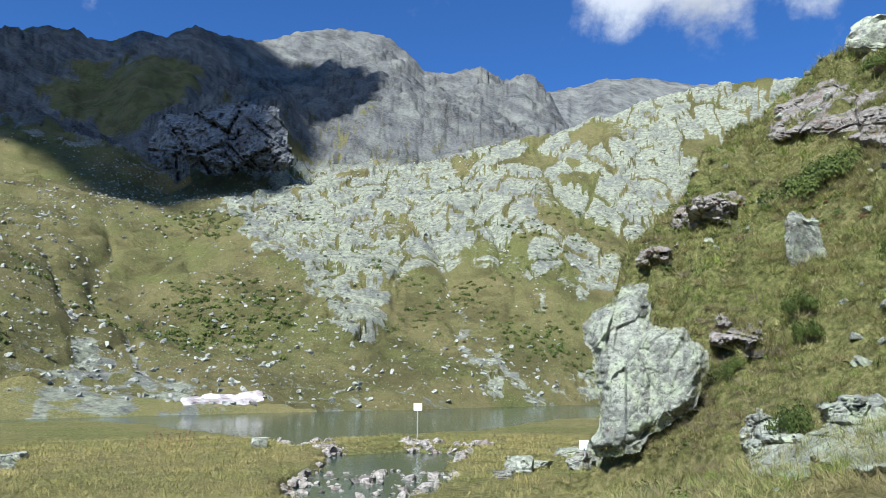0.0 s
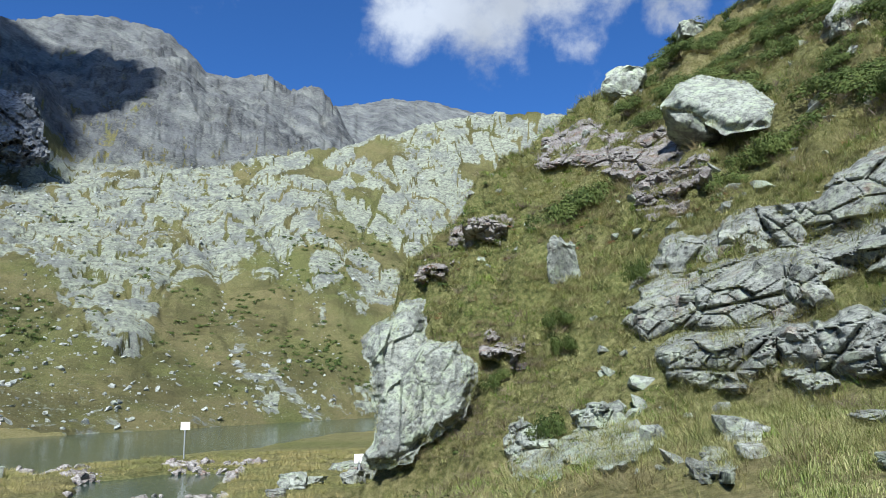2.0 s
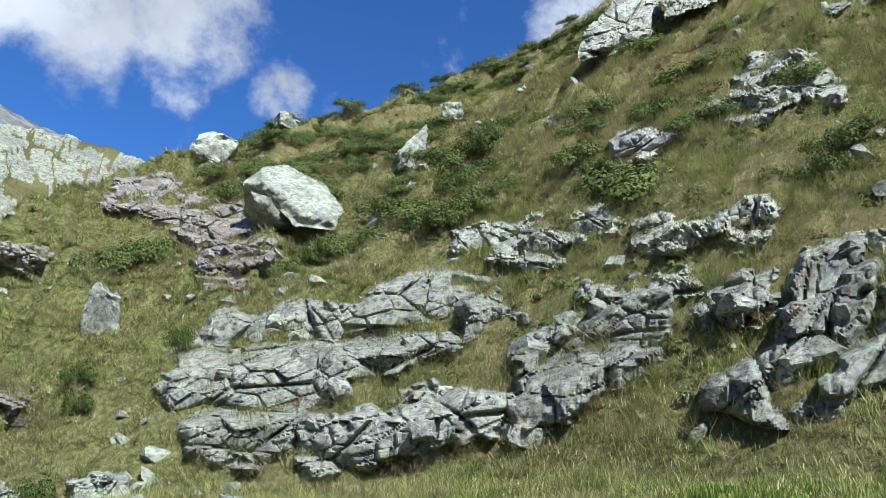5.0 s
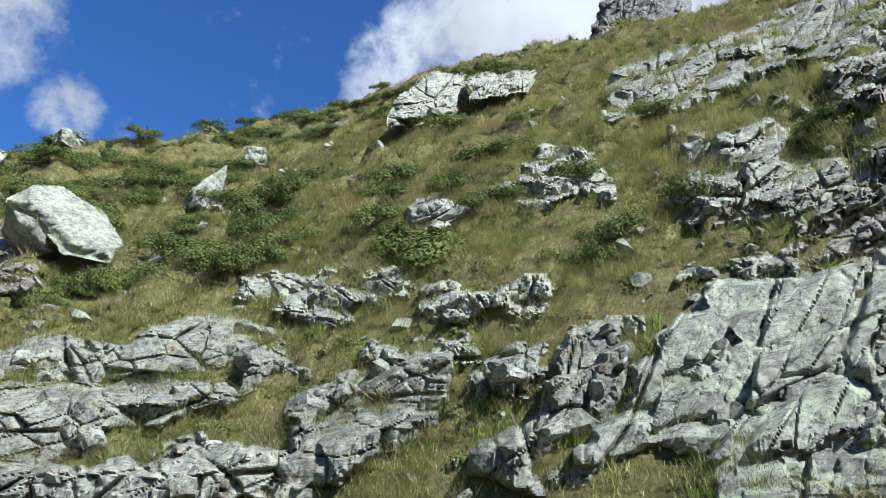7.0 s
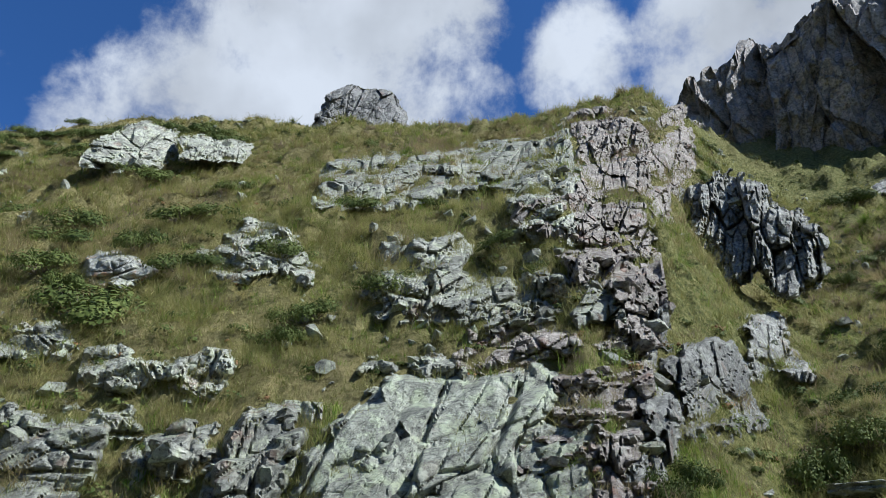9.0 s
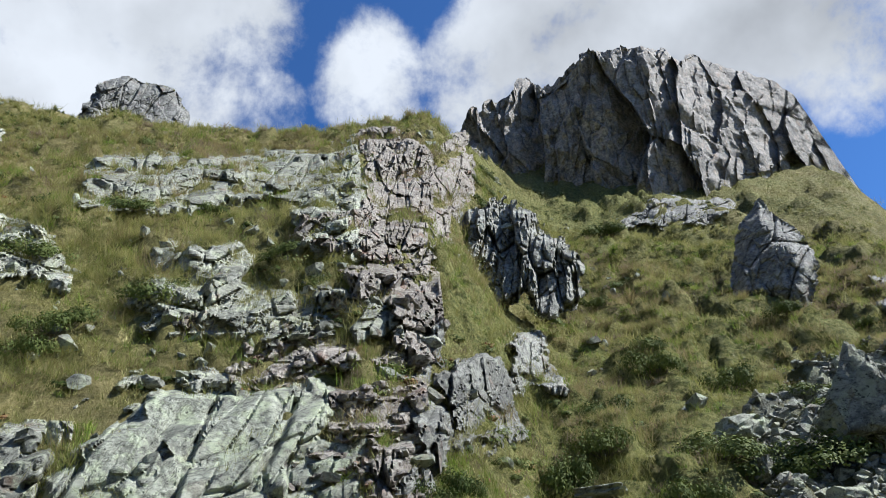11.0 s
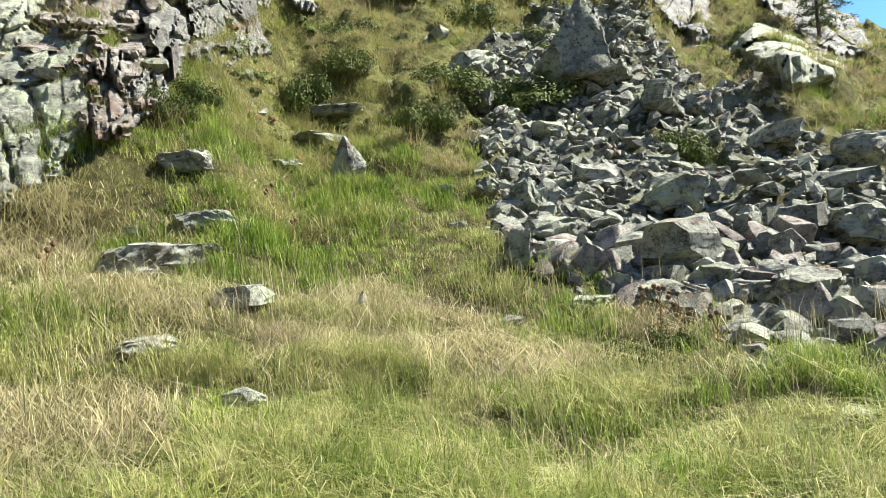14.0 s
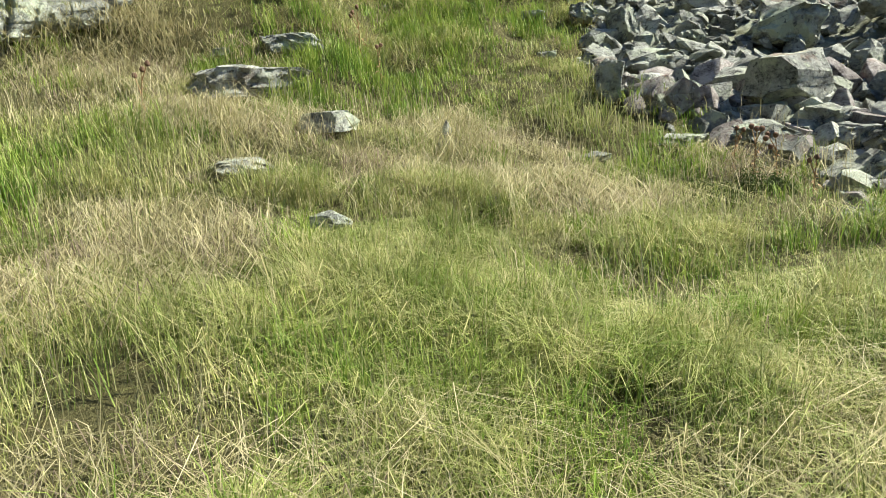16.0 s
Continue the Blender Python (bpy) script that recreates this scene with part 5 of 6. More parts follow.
def blades(name, places, tall, wide, per, spread, material, label, seed, category="grass", droop=0.55, downhill=0.0, bent=True):
    """Tufts of bent blades in one mesh: each blade is a tapering, bent strip."""
    rng = np.random.default_rng(seed)
    n = len(places) * per
    root = np.repeat(places, per, 0) + np.concatenate([rng.normal(0, 1, (n, 2)) * np.repeat(spread, per)[:, None], np.zeros((n, 1))], 1)
    h = np.repeat(tall, per) * rng.uniform(0.5, 1.15, n)
    w = np.repeat(wide, per) * rng.uniform(0.7, 1.3, n)
    a = rng.uniform(0, 2 * np.pi, n)
    bend = rng.uniform(0.15, 1.0, n) * droop
    d = np.stack([np.cos(a), np.sin(a), np.zeros(n)], -1)
    if downhill:
        d = d - downhill * np.concatenate([root[:, :2] / np.linalg.norm(root[:, :2], axis=1)[:, None], np.zeros((n, 1))], 1)
        d /= np.linalg.norm(d, axis=1)[:, None]
    side = np.stack([-np.sin(a + rng.normal(0, 0.5, n)), np.cos(a), np.zeros(n)], -1) * w[:, None] * 0.5
    up = np.array([0, 0, 1.0])
    mid = root + up * (h * 0.62)[:, None] + d * (h * bend * 0.35)[:, None]
    tip = root + up * (h * (1.0 - 0.35 * bend))[:, None] + d * (h * bend * 1.1)[:, None]
    root = root - up * 0.02
    if not bent:
        me = mesh_from(name, np.stack([root - side, root + side, tip], 1).reshape(-1, 3), np.arange(n * 3).reshape(-1, 3))
        me.materials.append(material)
        return tagged(new(name, me), label, category, kind="stuff")
    co = np.stack([root - side, root + side, mid + side * 0.75, mid - side * 0.75, tip], 1).reshape(-1, 3)
    k = np.arange(n)[:, None] * 5
    tris = np.concatenate([k + np.array([[0, 1, 2]]), k + np.array([[0, 2, 3]]), k + np.array([[3, 2, 4]])], 0)
    me = mesh_from(name, co, tris)
    me.materials.append(material)
    return tagged(new(name, me), label, category, kind="stuff")


def off_scree(b, r, x, y, rng):
    slab = (b > 86) & (b < 104) & (r > 10.4) & (r < 13.0)
    return (in_scree(b, r) * 1.15 < rng.uniform(0.15, 1.0, b.shape)) & ~slab


def tufty(b, r, x, y, rng):
    return off_scree(b, r, x, y, rng) & (vnoise(x * 1.3, y * 1.3, 35) + 0.5 * vnoise(x * 4, y * 4, 36) > rng.uniform(-0.62, 0.30, b.shape))


def sized(p, low, high_, seed, grain=1.1):
    return low + (high_ - low) * np.clip(0.45 + 1.9 * fbm(p[:, 0] * grain, p[:, 1] * grain, 2, seed), 0, 1)


b, r, p, st = scattered(10500, 84, 168, 1.3, 5.5, 91, tufty)
blades("grass_near", p, sized(p, 0.03, 0.34, 37, 1.6), np.full(len(p), 0.0034) + 0.0004 * r, 10, np.full(len(p), 0.035), GRASS, "long green and straw-coloured meadow grass", 92, droop=1.5)


def green_keep(b, r, x, y, rng):
    return off_scree(b, r, x, y, rng) & (vnoise(x * 1.1, y * 1.1, 135) + 0.5 * vnoise(x * 3.1, y * 3.1, 136) > rng.uniform(-0.08, 0.32, b.shape))


def hay_keep(b, r, x, y, rng):
    return off_scree(b, r, x, y, rng) & (vnoise(x * 1.0, y * 1.0, 139) + 0.5 * vnoise(x * 3.3, y * 3.3, 140) > rng.uniform(0.0, 0.42, b.shape))


b, r, p, st = scattered(18000, 50, 168, 1.3, 13, 195, green_keep)
blades("green_tufts", p, sized(p, 0.08, 0.36, 139, 2.0) * np.where(b < 84, 0.5, 1.0), np.full(len(p), 0.0042) + 0.0005 * r, 14, np.full(len(p), 0.05), GRASS_GREEN, "fresh green tufts among the dry grass", 196, droop=1.1)
b, r, p, st = scattered(8000, 84, 168, 1.3, 9.5, 191, hay_keep)
blades("matted_grass", p, sized(p, 0.14, 0.36, 137), np.full(len(p), 0.0032) + 0.0004 * r, 12, np.full(len(p), 0.12), GRASS_HAY, "matted straw-coloured grass lying between the tufts", 192, droop=3.4)
b, r, p, st = scattered(900, 84, 168, 1.4, 8, 193)
blades("grass_stems", p, sized(p, 0.30, 0.50, 138), np.full(len(p), 0.0022) + 0.0003 * r, 4, np.full(len(p), 0.06), GRASS_HAY, "tall dry flowering stems of grass", 194, droop=0.5)
b, r, p, st = scattered(30000, 40, 172, 5.5, 13, 93, tufty)
blades("grass_meadow", p, sized(p, 0.06, 0.28, 38) * np.where(b < 80, 0.7, 1.0), 0.0024 + 0.00055 * r, 6, np.full(len(p), 0.06), GRASS, "long green and straw-coloured meadow grass", 94, droop=2.0)


def lake_keep(b, r, x, y, rng):
    return land(x, y)[0] > LAKE + 0.1


b, r, p, st = scattered(17000, -34, 78, 7, 48, 95, lake_keep)
blades("grass_lakeside", p, sized(p, 0.10, 0.34, 39), 0.0025 + 0.0006 * r, 11, np.full(len(p), 0.10), GRASS_GOLD, "straw-coloured grass of the lakeside meadow", 96, droop=2.0, bent=False)


def slope_keep(b, r, x, y, rng):
    return off_scree(b, r, x, y, rng) & (vnoise(x * 0.8, y * 0.8, 45) + 0.6 * vnoise(x * 3, y * 3, 46) > rng.uniform(-0.5, 0.3, b.shape))


b, r, p, st = scattered(46000, 12, 172, 11, 42, 97, slope_keep)
blades("grass_slope", p, sized(p, 0.14, 0.42, 47, 0.9), 0.0033 + 0.0009 * r, 12, np.full(len(p), 0.085), GRASS_DRY, "green and straw-coloured tussocks of the hillside", 98, droop=1.9, downhill=0.6, bent=False)
b, r, p, st = scattered(26000, 22, 128, 9.5, 23, 199, slope_keep)
blades("grass_lower_slope", p, sized(p, 0.10, 0.36, 147, 1.3), 0.003 + 0.0005 * r, 15, np.full(len(p), 0.09), GRASS_DRY, "green and straw-coloured tussocks of the lower hillside", 198, droop=1.7, downhill=0.6, bent=False)
b, r, p, st = scattered(9000, 12, 172, 38, 62, 99, slope_keep)
blades("grass_crest", p, sized(p, 0.25, 0.5, 48, 0.5), 0.002 + 0.0005 * r, 14, np.full(len(p), 0.22), GRASS_DRY, "dry tussocks along the crest", 100, droop=1.4, bent=False)


def tussock_keep(b, r, x, y, rng):
    return off_scree(b, r, x, y, rng) & (vnoise(x * 0.35, y * 0.35, 145) > rng.uniform(-0.3, 0.3, b.shape))


b, r, p, st = scattered(6000, 14, 165, 9, 36, 141, tussock_keep)
blades("tussocks", p, sized(p, 0.25, 0.5, 147, 0.5), 0.003 + 0.0006 * r, 40, np.full(len(p), 0.11), GRASS_STRAW, "straw-coloured drooping tussocks on ledges", 148, droop=1.9, downhill=0.9, bent=False)


b, r, p, st = scattered(1500, 84, 168, 1.4, 9, 165, hay_keep)
blades("withered_grass", p, sized(p, 0.10, 0.30, 166, 2.0), 0.0028 + 0.0004 * r, 12, np.full(len(p), 0.10), GRASS_MAUVE, "withered grey-brown grass lying in the meadow", 167, droop=3.2)


def mauve_keep(b, r, x, y, rng):
    return off_scree(b, r, x, y, rng) & (vnoise(x * 0.4, y * 0.4, 155) + 0.5 * vnoise(x * 1.7, y * 1.7, 156) > rng.uniform(0.05, 0.4, b.shape))


b, r, p, st = scattered(13000, 14, 165, 10, 40, 157, mauve_keep)
blades("withered_tussocks", p, sized(p, 0.16, 0.36, 158), 0.003 + 0.0007 * r, 26, np.full(len(p), 0.11), GRASS_MAUVE, "withered mauve-brown tussocks hanging over the ledges", 159, droop=2.1, downhill=1.0, bent=False)
b, r, p, st = scattered(19000, 14, 165, 11, 40, 161, green_keep)
blades("green_slope_tufts", p, sized(p, 0.14, 0.34, 162), 0.003 + 0.0007 * r, 18, np.full(len(p), 0.10), GRASS_GREEN, "fresh green tufts on the hillside", 163, droop=1.5, downhill=0.5, bent=False)


def leaf_heaps(name, places, sizes, per, material, label, seed):
    """Low heaps of leaves, one mesh, for shrubs far away."""
    rng = np.random.default_rng(seed)
    n = len(places) * per
    d = rng.normal(0, 1, (n, 3))
    d[:, 2] = np.abs(d[:, 2])
    d /= np.linalg.norm(d, axis=1)[:, None]
    sz = np.repeat(sizes, per)
    c = np.repeat(places, per, 0) + d * (sz * rng.uniform(0.3, 1.0, n))[:, None] * np.array([1, 1, 0.6])
    t = np.cross(d, rng.normal(0, 1, (n, 3)))
    t /= np.linalg.norm(t, axis=1)[:, None]
    u = np.cross(d, t)
    h = (np.minimum(sz * rng.uniform(0.2, 0.45, n), np.where(sz < 0.5, 0.045, 0.3)))[:, None]
    co = np.stack([c - t * h, c - u * h * 0.6, c + t * h, c + u * h * 0.6], 1).reshape(-1, 3)
    me = mesh_from(name, co, np.arange(n * 4).reshape(-1, 4))
    me.materials.append(material)
    return tagged(new(name, me), label, "shrubs", kind="stuff")


b, r, p, st = scattered(15000, -36, 16, 95, 200, 173, far_shrub_keep)
ok = p[:, 2] > LAKE + 1.5
p = p[ok]
leaf_heaps("far_shrubs", p, 0.35 + 0.6 * np.random.default_rng(174).uniform(0, 1, len(p)) ** 2, 22, SHRUB, "dark low shrubs dotted over the far slope", 175)


def heath_keep(b, r, x, y, rng):
    return (vnoise(x * 0.22, y * 0.22, 181) + 0.6 * vnoise(x * 1.1, y * 1.1, 182) > rng.uniform(0.0, 0.5, b.shape)) & off_scree(b, r, x, y, rng)


b, r, p, st = scattered(7000, 14, 143, 10, 48, 183, heath_keep)
leaf_heaps("dwarf_heath", p, 0.10 + 0.34 * np.random.default_rng(184).uniform(0, 1, len(p)), 70, SHRUB, "dark dwarf heath dotted through the hillside grass", 185)
b, r, p, st = scattered(1500, 14, 120, 10, 40, 186, heath_keep)
leaf_heaps("rusty_heath", p, 0.08 + 0.16 * np.random.default_rng(187).uniform(0, 1, len(p)), 30, RUSTY, "rust-brown withered heath between the rocks", 188)


p = np.concatenate(LEDGES)
r = np.hypot(p[:, 0], p[:, 1])
blades("ledge_grass", p, sized(p, 0.10, 0.30, 151), 0.002 + 0.0004 * r, 14, np.full(len(p), 0.07), GRASS_DRY, "tufts of grass on the ledges of the rocks", 152, droop=2.0, downhill=0.6, bent=False)


# ---- shrubs ----
def shrub_meshes(seed, leaves):
    """Crown of small leaves over a low dome of twigs, about 1 unit in radius."""
    rng = np.random.default_rng(seed)
    lobes = [(rng.uniform(-0.62, 0.62), rng.uniform(-0.62, 0.62), rng.uniform(0.3, 0.6), rng.uniform(0.26, 0.42)) for _ in range(13)]
    k = rng.integers(0, len(lobes), leaves)
    L = np.array(lobes)[k]
    d = rng.normal(0, 1, (leaves, 3))
    d[:, 2] = np.abs(d[:, 2]) * 0.8
    d /= np.linalg.norm(d, axis=1)[:, None]
    rad = L[:, 3] * rng.uniform(0.6, 1.1, leaves)
    c = np.stack([L[:, 0], L[:, 1], L[:, 2] * 0.55], -1) + d * rad[:, None] * np.array([1, 1, 1.0])
    s = rng.uniform(0.028, 0.06, leaves)
    t = np.cross(d, rng.normal(0, 1, (leaves, 3)))
    t /= np.linalg.norm(t, axis=1)[:, None]
    u = np.cross(d, t) + d * rng.uniform(-0.5, 0.7, leaves)[:, None]
    co = np.stack([c - t * s[:, None], c + t * s[:, None] * 0.3 - u * s[:, None] * 0.6, c + t * s[:, None] * 0.5 + u * s[:, None] * 0.6], 1).reshape(-1, 3)
    crown = mesh_from("foliage", co, np.arange(leaves * 3).reshape(-1, 3))
    crown.materials.append(SHRUB)
    bm = bmesh.new()
    for lx, ly, lz, lr in lobes:
        a, tip = Vector((lx * 0.2, ly * 0.2, -0.1)), Vector((lx, ly, lz * 0.55 + lr * 0.4))
        for j in range(3):
            end = tip + Vector(rng.uniform(-0.25, 0.25, 3))
            axis = (end - a).normalized()
            side = axis.orthogonal().normalized() * 0.018
            ring = [bm.verts.new(a + Matrix.Rotation(q * 2.094, 3, axis) @ side) for q in range(3)]
            top = bm.verts.new(end)
            for q in range(3):
                bm.faces.new((ring[q], ring[(q + 1) % 3], top))
    twigs = bpy.data.meshes.new("stem")
    bm.to_mesh(twigs), bm.free()
    twigs.materials.append(BARK)
    return crown, twigs


BARK, bn, bl, bp = shader("bark")
bl.new(ramp_node(bn, bl, noise_node(bn, bl, place_vec(bn, bl, (1, 1, 0.3)), 14, 5), [(0.3, (0.05, 0.04, 0.03)), (0.7, (0.17, 0.14, 0.11))]), bp.inputs["Base Color"])
bp.inputs["Roughness"].default_value = 0.9
SHRUBS = [shrub_meshes(300 + k, 2200) for k in range(5)]


def plant_shrubs(bearing, far, width, tall, start, label="low dark green leathery-leaved shrub on the slope"):
    """Shrubs at arrays of bearings and distances, each leaning with its ground."""
    x, y = far * np.sin(np.radians(bearing)), far * np.cos(np.radians(bearing))
    z = land(x, y)[0]
    zx, zy = (land(x + 1, y)[0] - land(x - 1, y)[0]) / 2, (land(x, y + 1)[0] - land(x, y - 1)[0]) / 2
    for k in range(len(x)):
        thing = new("shrub")
        lie = Vector((-zx[k], -zy[k], 1.6)).to_track_quat("Z", "Y").to_matrix().to_4x4()
        thing.matrix_basis = Matrix.Translation((x[k], y[k], z[k] - 0.08)) @ lie @ pose(0, 0, 0, 0, 0, k * 71 + start) @ Matrix.Diagonal((width[k] / 2, width[k] / 2, tall[k], 1))
        tagged(thing, label, "shrub", "shrubs of the hillside")
        for name, me in zip(("foliage", "stem"), SHRUBS[k % 5]):
            o = new(name, me)
            o.parent = thing


# bearing, distance, width, height of the shrubs that stand alone
SHRUB_SPOTS = [(26.6, 28.2, 2.6, 0.9), (28.2, 28.8, 2.8, 1.0), (29.6, 29.2, 2.2, 0.8), (26.2, 20.2, 1.0, 0.6), (26.6, 19.4, 0.9, 0.6), (21.1, 19.6, 0.9, 0.45), (25.1, 17.0, 1.1, 0.7), (32.4, 20.1, 0.8, 0.7), (39.2, 23.7, 1.6, 0.6), (40.8, 24.1, 1.6, 0.6),
               (42.6, 24.4, 1.7, 0.6), (50.6, 22.8, 2.0, 0.9), (52.1, 22.8, 2.2, 0.9), (53.6, 22.9, 1.9, 0.8), (52.4, 27.6, 2.2, 1.0), (54.4, 28.6, 2.2, 1.0), (42.0, 24.2, 1.8, 0.8), (32.6, 36.5, 2.0, 0.8), (64.2, 19.4, 1.2, 0.7), (44.1, 34.8, 2.0, 0.8)]
SHRUB_MORE = [(82.5, 15.6, 1.6, 0.5), (81.0, 15.3, 1.3, 0.5), (102.5, 16.3, 1.0, 0.4), (112.9, 11.8, 1.0, 0.45), (111.0, 10.9, 0.9, 0.45), (120.0, 15.7, 1.5, 0.7), (121.2, 15.9, 1.4, 0.7), (124.6, 16.5, 1.5, 0.6), (130.0, 13.0, 1.3, 0.6), (129.3, 22.0, 2.0, 0.8),
              (134.4, 21.5, 1.8, 0.7), (139.6, 27.6, 1.7, 0.7), (149.2, 14.5, 1.3, 0.45), (150.6, 14.5, 1.3, 0.45), (144.1, 6.1, 0.5, 0.25), (126.0, 30.3, 1.4, 0.6), (144.5, 28.0, 1.2, 0.5), (129.3, 23.2, 1.5, 0.6), (128.1, 40.8, 3.2, 1.0), (147.5, 6.4, 0.5, 0.25)]
singles = np.array(SHRUB_SPOTS + SHRUB_MORE)
plant_shrubs(singles[:, 0], singles[:, 1], singles[:, 2], singles[:, 3] * 1.6, 0)


def bushy(b, r, x, y, rng):
    crest = np.interp(b, *HILL_FAR_S)
    band = (b > 30) & (b < 74) & (r > 30) & (r < crest + 1) | (b > 42) & (b < 58) & (r > 24) & (r < 36)
    band = band | (b > 117) & (b < 142) & (r > 13) & (r < 44) & (rng.uniform(0, 1, b.shape) < 0.45) | (b > 60) & (b < 100) & (r > 16) & (r < 40) & (rng.uniform(0, 1, b.shape) < 0.22)
    return band & (vnoise(x * 0.16, y * 0.16, 49) > rng.uniform(-0.25, 0.22, b.shape))


b, r, p, st = scattered(900, 28, 144, 13, 52, 101, bushy)
k = np.arange(len(b))
plant_shrubs(b, r, (1.7 + 2.0 * ((k * 37) % 100) / 100) * np.where(b < 80, 1.0, 0.7), (0.75 + 0.5 * ((k * 61) % 100) / 100) * np.where(b < 80, 1.0, 0.8), 31)


# ---- larch on the ridge ----
def conifer(bearing, far, tall, seed):
    rng = np.random.default_rng(seed)
    p = spot(bearing, far)
    thing = new("larch_tree")
    thing.location = p
    tagged(thing, "slender young larch with thin drooping branches on the ridge", "tree")
    bm = bmesh.new()
    rings = []
    for k in range(13):
        h = k / 12
        rad = 0.085 * (1 - h) ** 0.8 + 0.008
        cx, cy = 0.05 * math.sin(h * 4), 0.04 * math.sin(h * 5 + 1)
        rings.append([bm.verts.new((cx + rad * math.cos(q * math.pi / 4), cy + rad * math.sin(q * math.pi / 4), h * tall - 0.1)) for q in range(8)])
    for a, b2 in zip(rings, rings[1:]):
        for q in range(8):
            bm.faces.new((a[q], a[(q + 1) % 8], b2[(q + 1) % 8], b2[q]))
    part("trunk", bm, BARK, thing)
    tufts = []
    for k in range(76):
        h = 0.16 + 0.82 * (k / 75)
        reach = (1 - h) ** 0.75 * tall * 0.30 * rng.uniform(0.5, 1.2) + 0.12
        a = k * 2.4 + rng.uniform(-0.4, 0.4)
        start = Vector((0, 0, h * tall))
        end = start + Vector((math.cos(a) * reach, math.sin(a) * reach, reach * rng.uniform(-0.25, 0.25)))
        mid = (start + end) / 2 + Vector((0, 0, -reach * 0.10))
        side = Vector((-math.sin(a), math.cos(a), 0)) * 0.012
        upv = Vector((0, 0, 0.014))
        pts = []
        bm = bmesh.new()
        for c, f in ((start, 1.0), (mid, 0.7), (end, 0.25)):
            pts.append([bm.verts.new(c + side * f), bm.verts.new(c + upv * f), bm.verts.new(c - side * f)])
        for r1, r2 in zip(pts, pts[1:]):
            for q in range(3):
                bm.faces.new((r1[q], r1[(q + 1) % 3], r2[(q + 1) % 3], r2[q]))
        part("branch", bm, BARK, thing)
        for f in np.arange(0.15, 1.02, max(0.06, 0.09 / reach)):
            c = start.lerp(mid, f * 2) if f < 0.5 else mid.lerp(end, f * 2 - 1)
            tufts.append((c, 0.06 + 0.10 * (1 - abs(f - 0.5))))
    n = len(tufts) * 7
    c = np.repeat(np.array([tuple(t[0]) for t in tufts]), 7, 0) + rng.normal(0, 0.05, (n, 3))
    ln = np.repeat(np.array([t[1] for t in tufts]), 7) * rng.uniform(0.7, 1.4, n)
    d = rng.normal(0, 1, (n, 3)) * np.array([1, 1, 0.55]) - np.array([0, 0, 0.25])
    d /= np.linalg.norm(d, axis=1)[:, None]
    w = np.cross(d, rng.normal(0, 1, (n, 3)))
    w /= np.linalg.norm(w, axis=1)[:, None]
    co = np.stack([c - w * 0.022, c + w * 0.022, c + d * ln[:, None]], 1).reshape(-1, 3)
    me = mesh_from("crown", co, np.arange(n * 3).reshape(-1, 3))
    me.materials.append(NEEDLES)
    crown = new("crown", me)
    crown.parent = thing


conifer(159.0, 33.3, 4.9, 400)


# ---- signs by the lake ----
PAINT, pn, pl, pp = shader("white_sheet")
pl.new(ramp_node(pn, pl, noise_node(pn, pl, place_vec(pn, pl), 9, 4), [(0.3, (0.72, 0.72, 0.70)), (0.7, (0.82, 0.82, 0.80))]), pp.inputs["Base Color"])
pp.inputs["Roughness"].default_value = 0.5
STEEL, tn, tl, tp = shader("galvanised_steel")
tl.new(ramp_node(tn, tl, noise_node(tn, tl, place_vec(tn, tl), 20, 4), [(0.3, (0.36, 0.37, 0.37)), (0.7, (0.52, 0.53, 0.53))]), tp.inputs["Base Color"])
tp.inputs["Metallic"].default_value, tp.inputs["Roughness"].default_value = 0.7, 0.5


def box_bm(sx, sy, sz, cx=0, cy=0, cz=0, bevel=0.004):
    bm = bmesh.new()
    bmesh.ops.create_cube(bm, size=1.0)
    bmesh.ops.scale(bm, vec=(sx, sy, sz), verts=bm.verts[:])
    bmesh.ops.bevel(bm, geom=bm.edges[:], offset=bevel, segments=2, affect="EDGES", clamp_overlap=True)
    bmesh.ops.translate(bm, vec=(cx, cy, cz), verts=bm.verts[:])
    return bm


def rod_bm(radius, length, base=0.0):
    bm = bmesh.new()
    bmesh.ops.create_cone(bm, cap_ends=True, segments=12, radius1=radius, radius2=radius, depth=length)
    bmesh.ops.translate(bm, vec=(0, 0, base + length / 2), verts=bm.verts[:])
    return bm


def signpost(bearing, far, post, board_w, board_h, label):
    p = spot(bearing, far)
    thing = new("sign")
    thing.matrix_basis = Matrix.Translation(p) @ pose(0, 0, 0, 0, 0, -bearing + 12)
    tagged(thing, label, "sign")
    part("post", rod_bm(0.045, post + 0.3, -0.3), STEEL, thing, "thin grey metal post")
    part("board", box_bm(board_w, 0.03, board_h, 0, -0.06, post - board_h / 2 + 0.04), PAINT, thing, "blank white sheet-metal board")
    for dz in (0.1, board_h - 0.1):
        part("clamp", box_bm(0.14, 0.07, 0.04, 0, -0.02, post - dz), STEEL, thing)


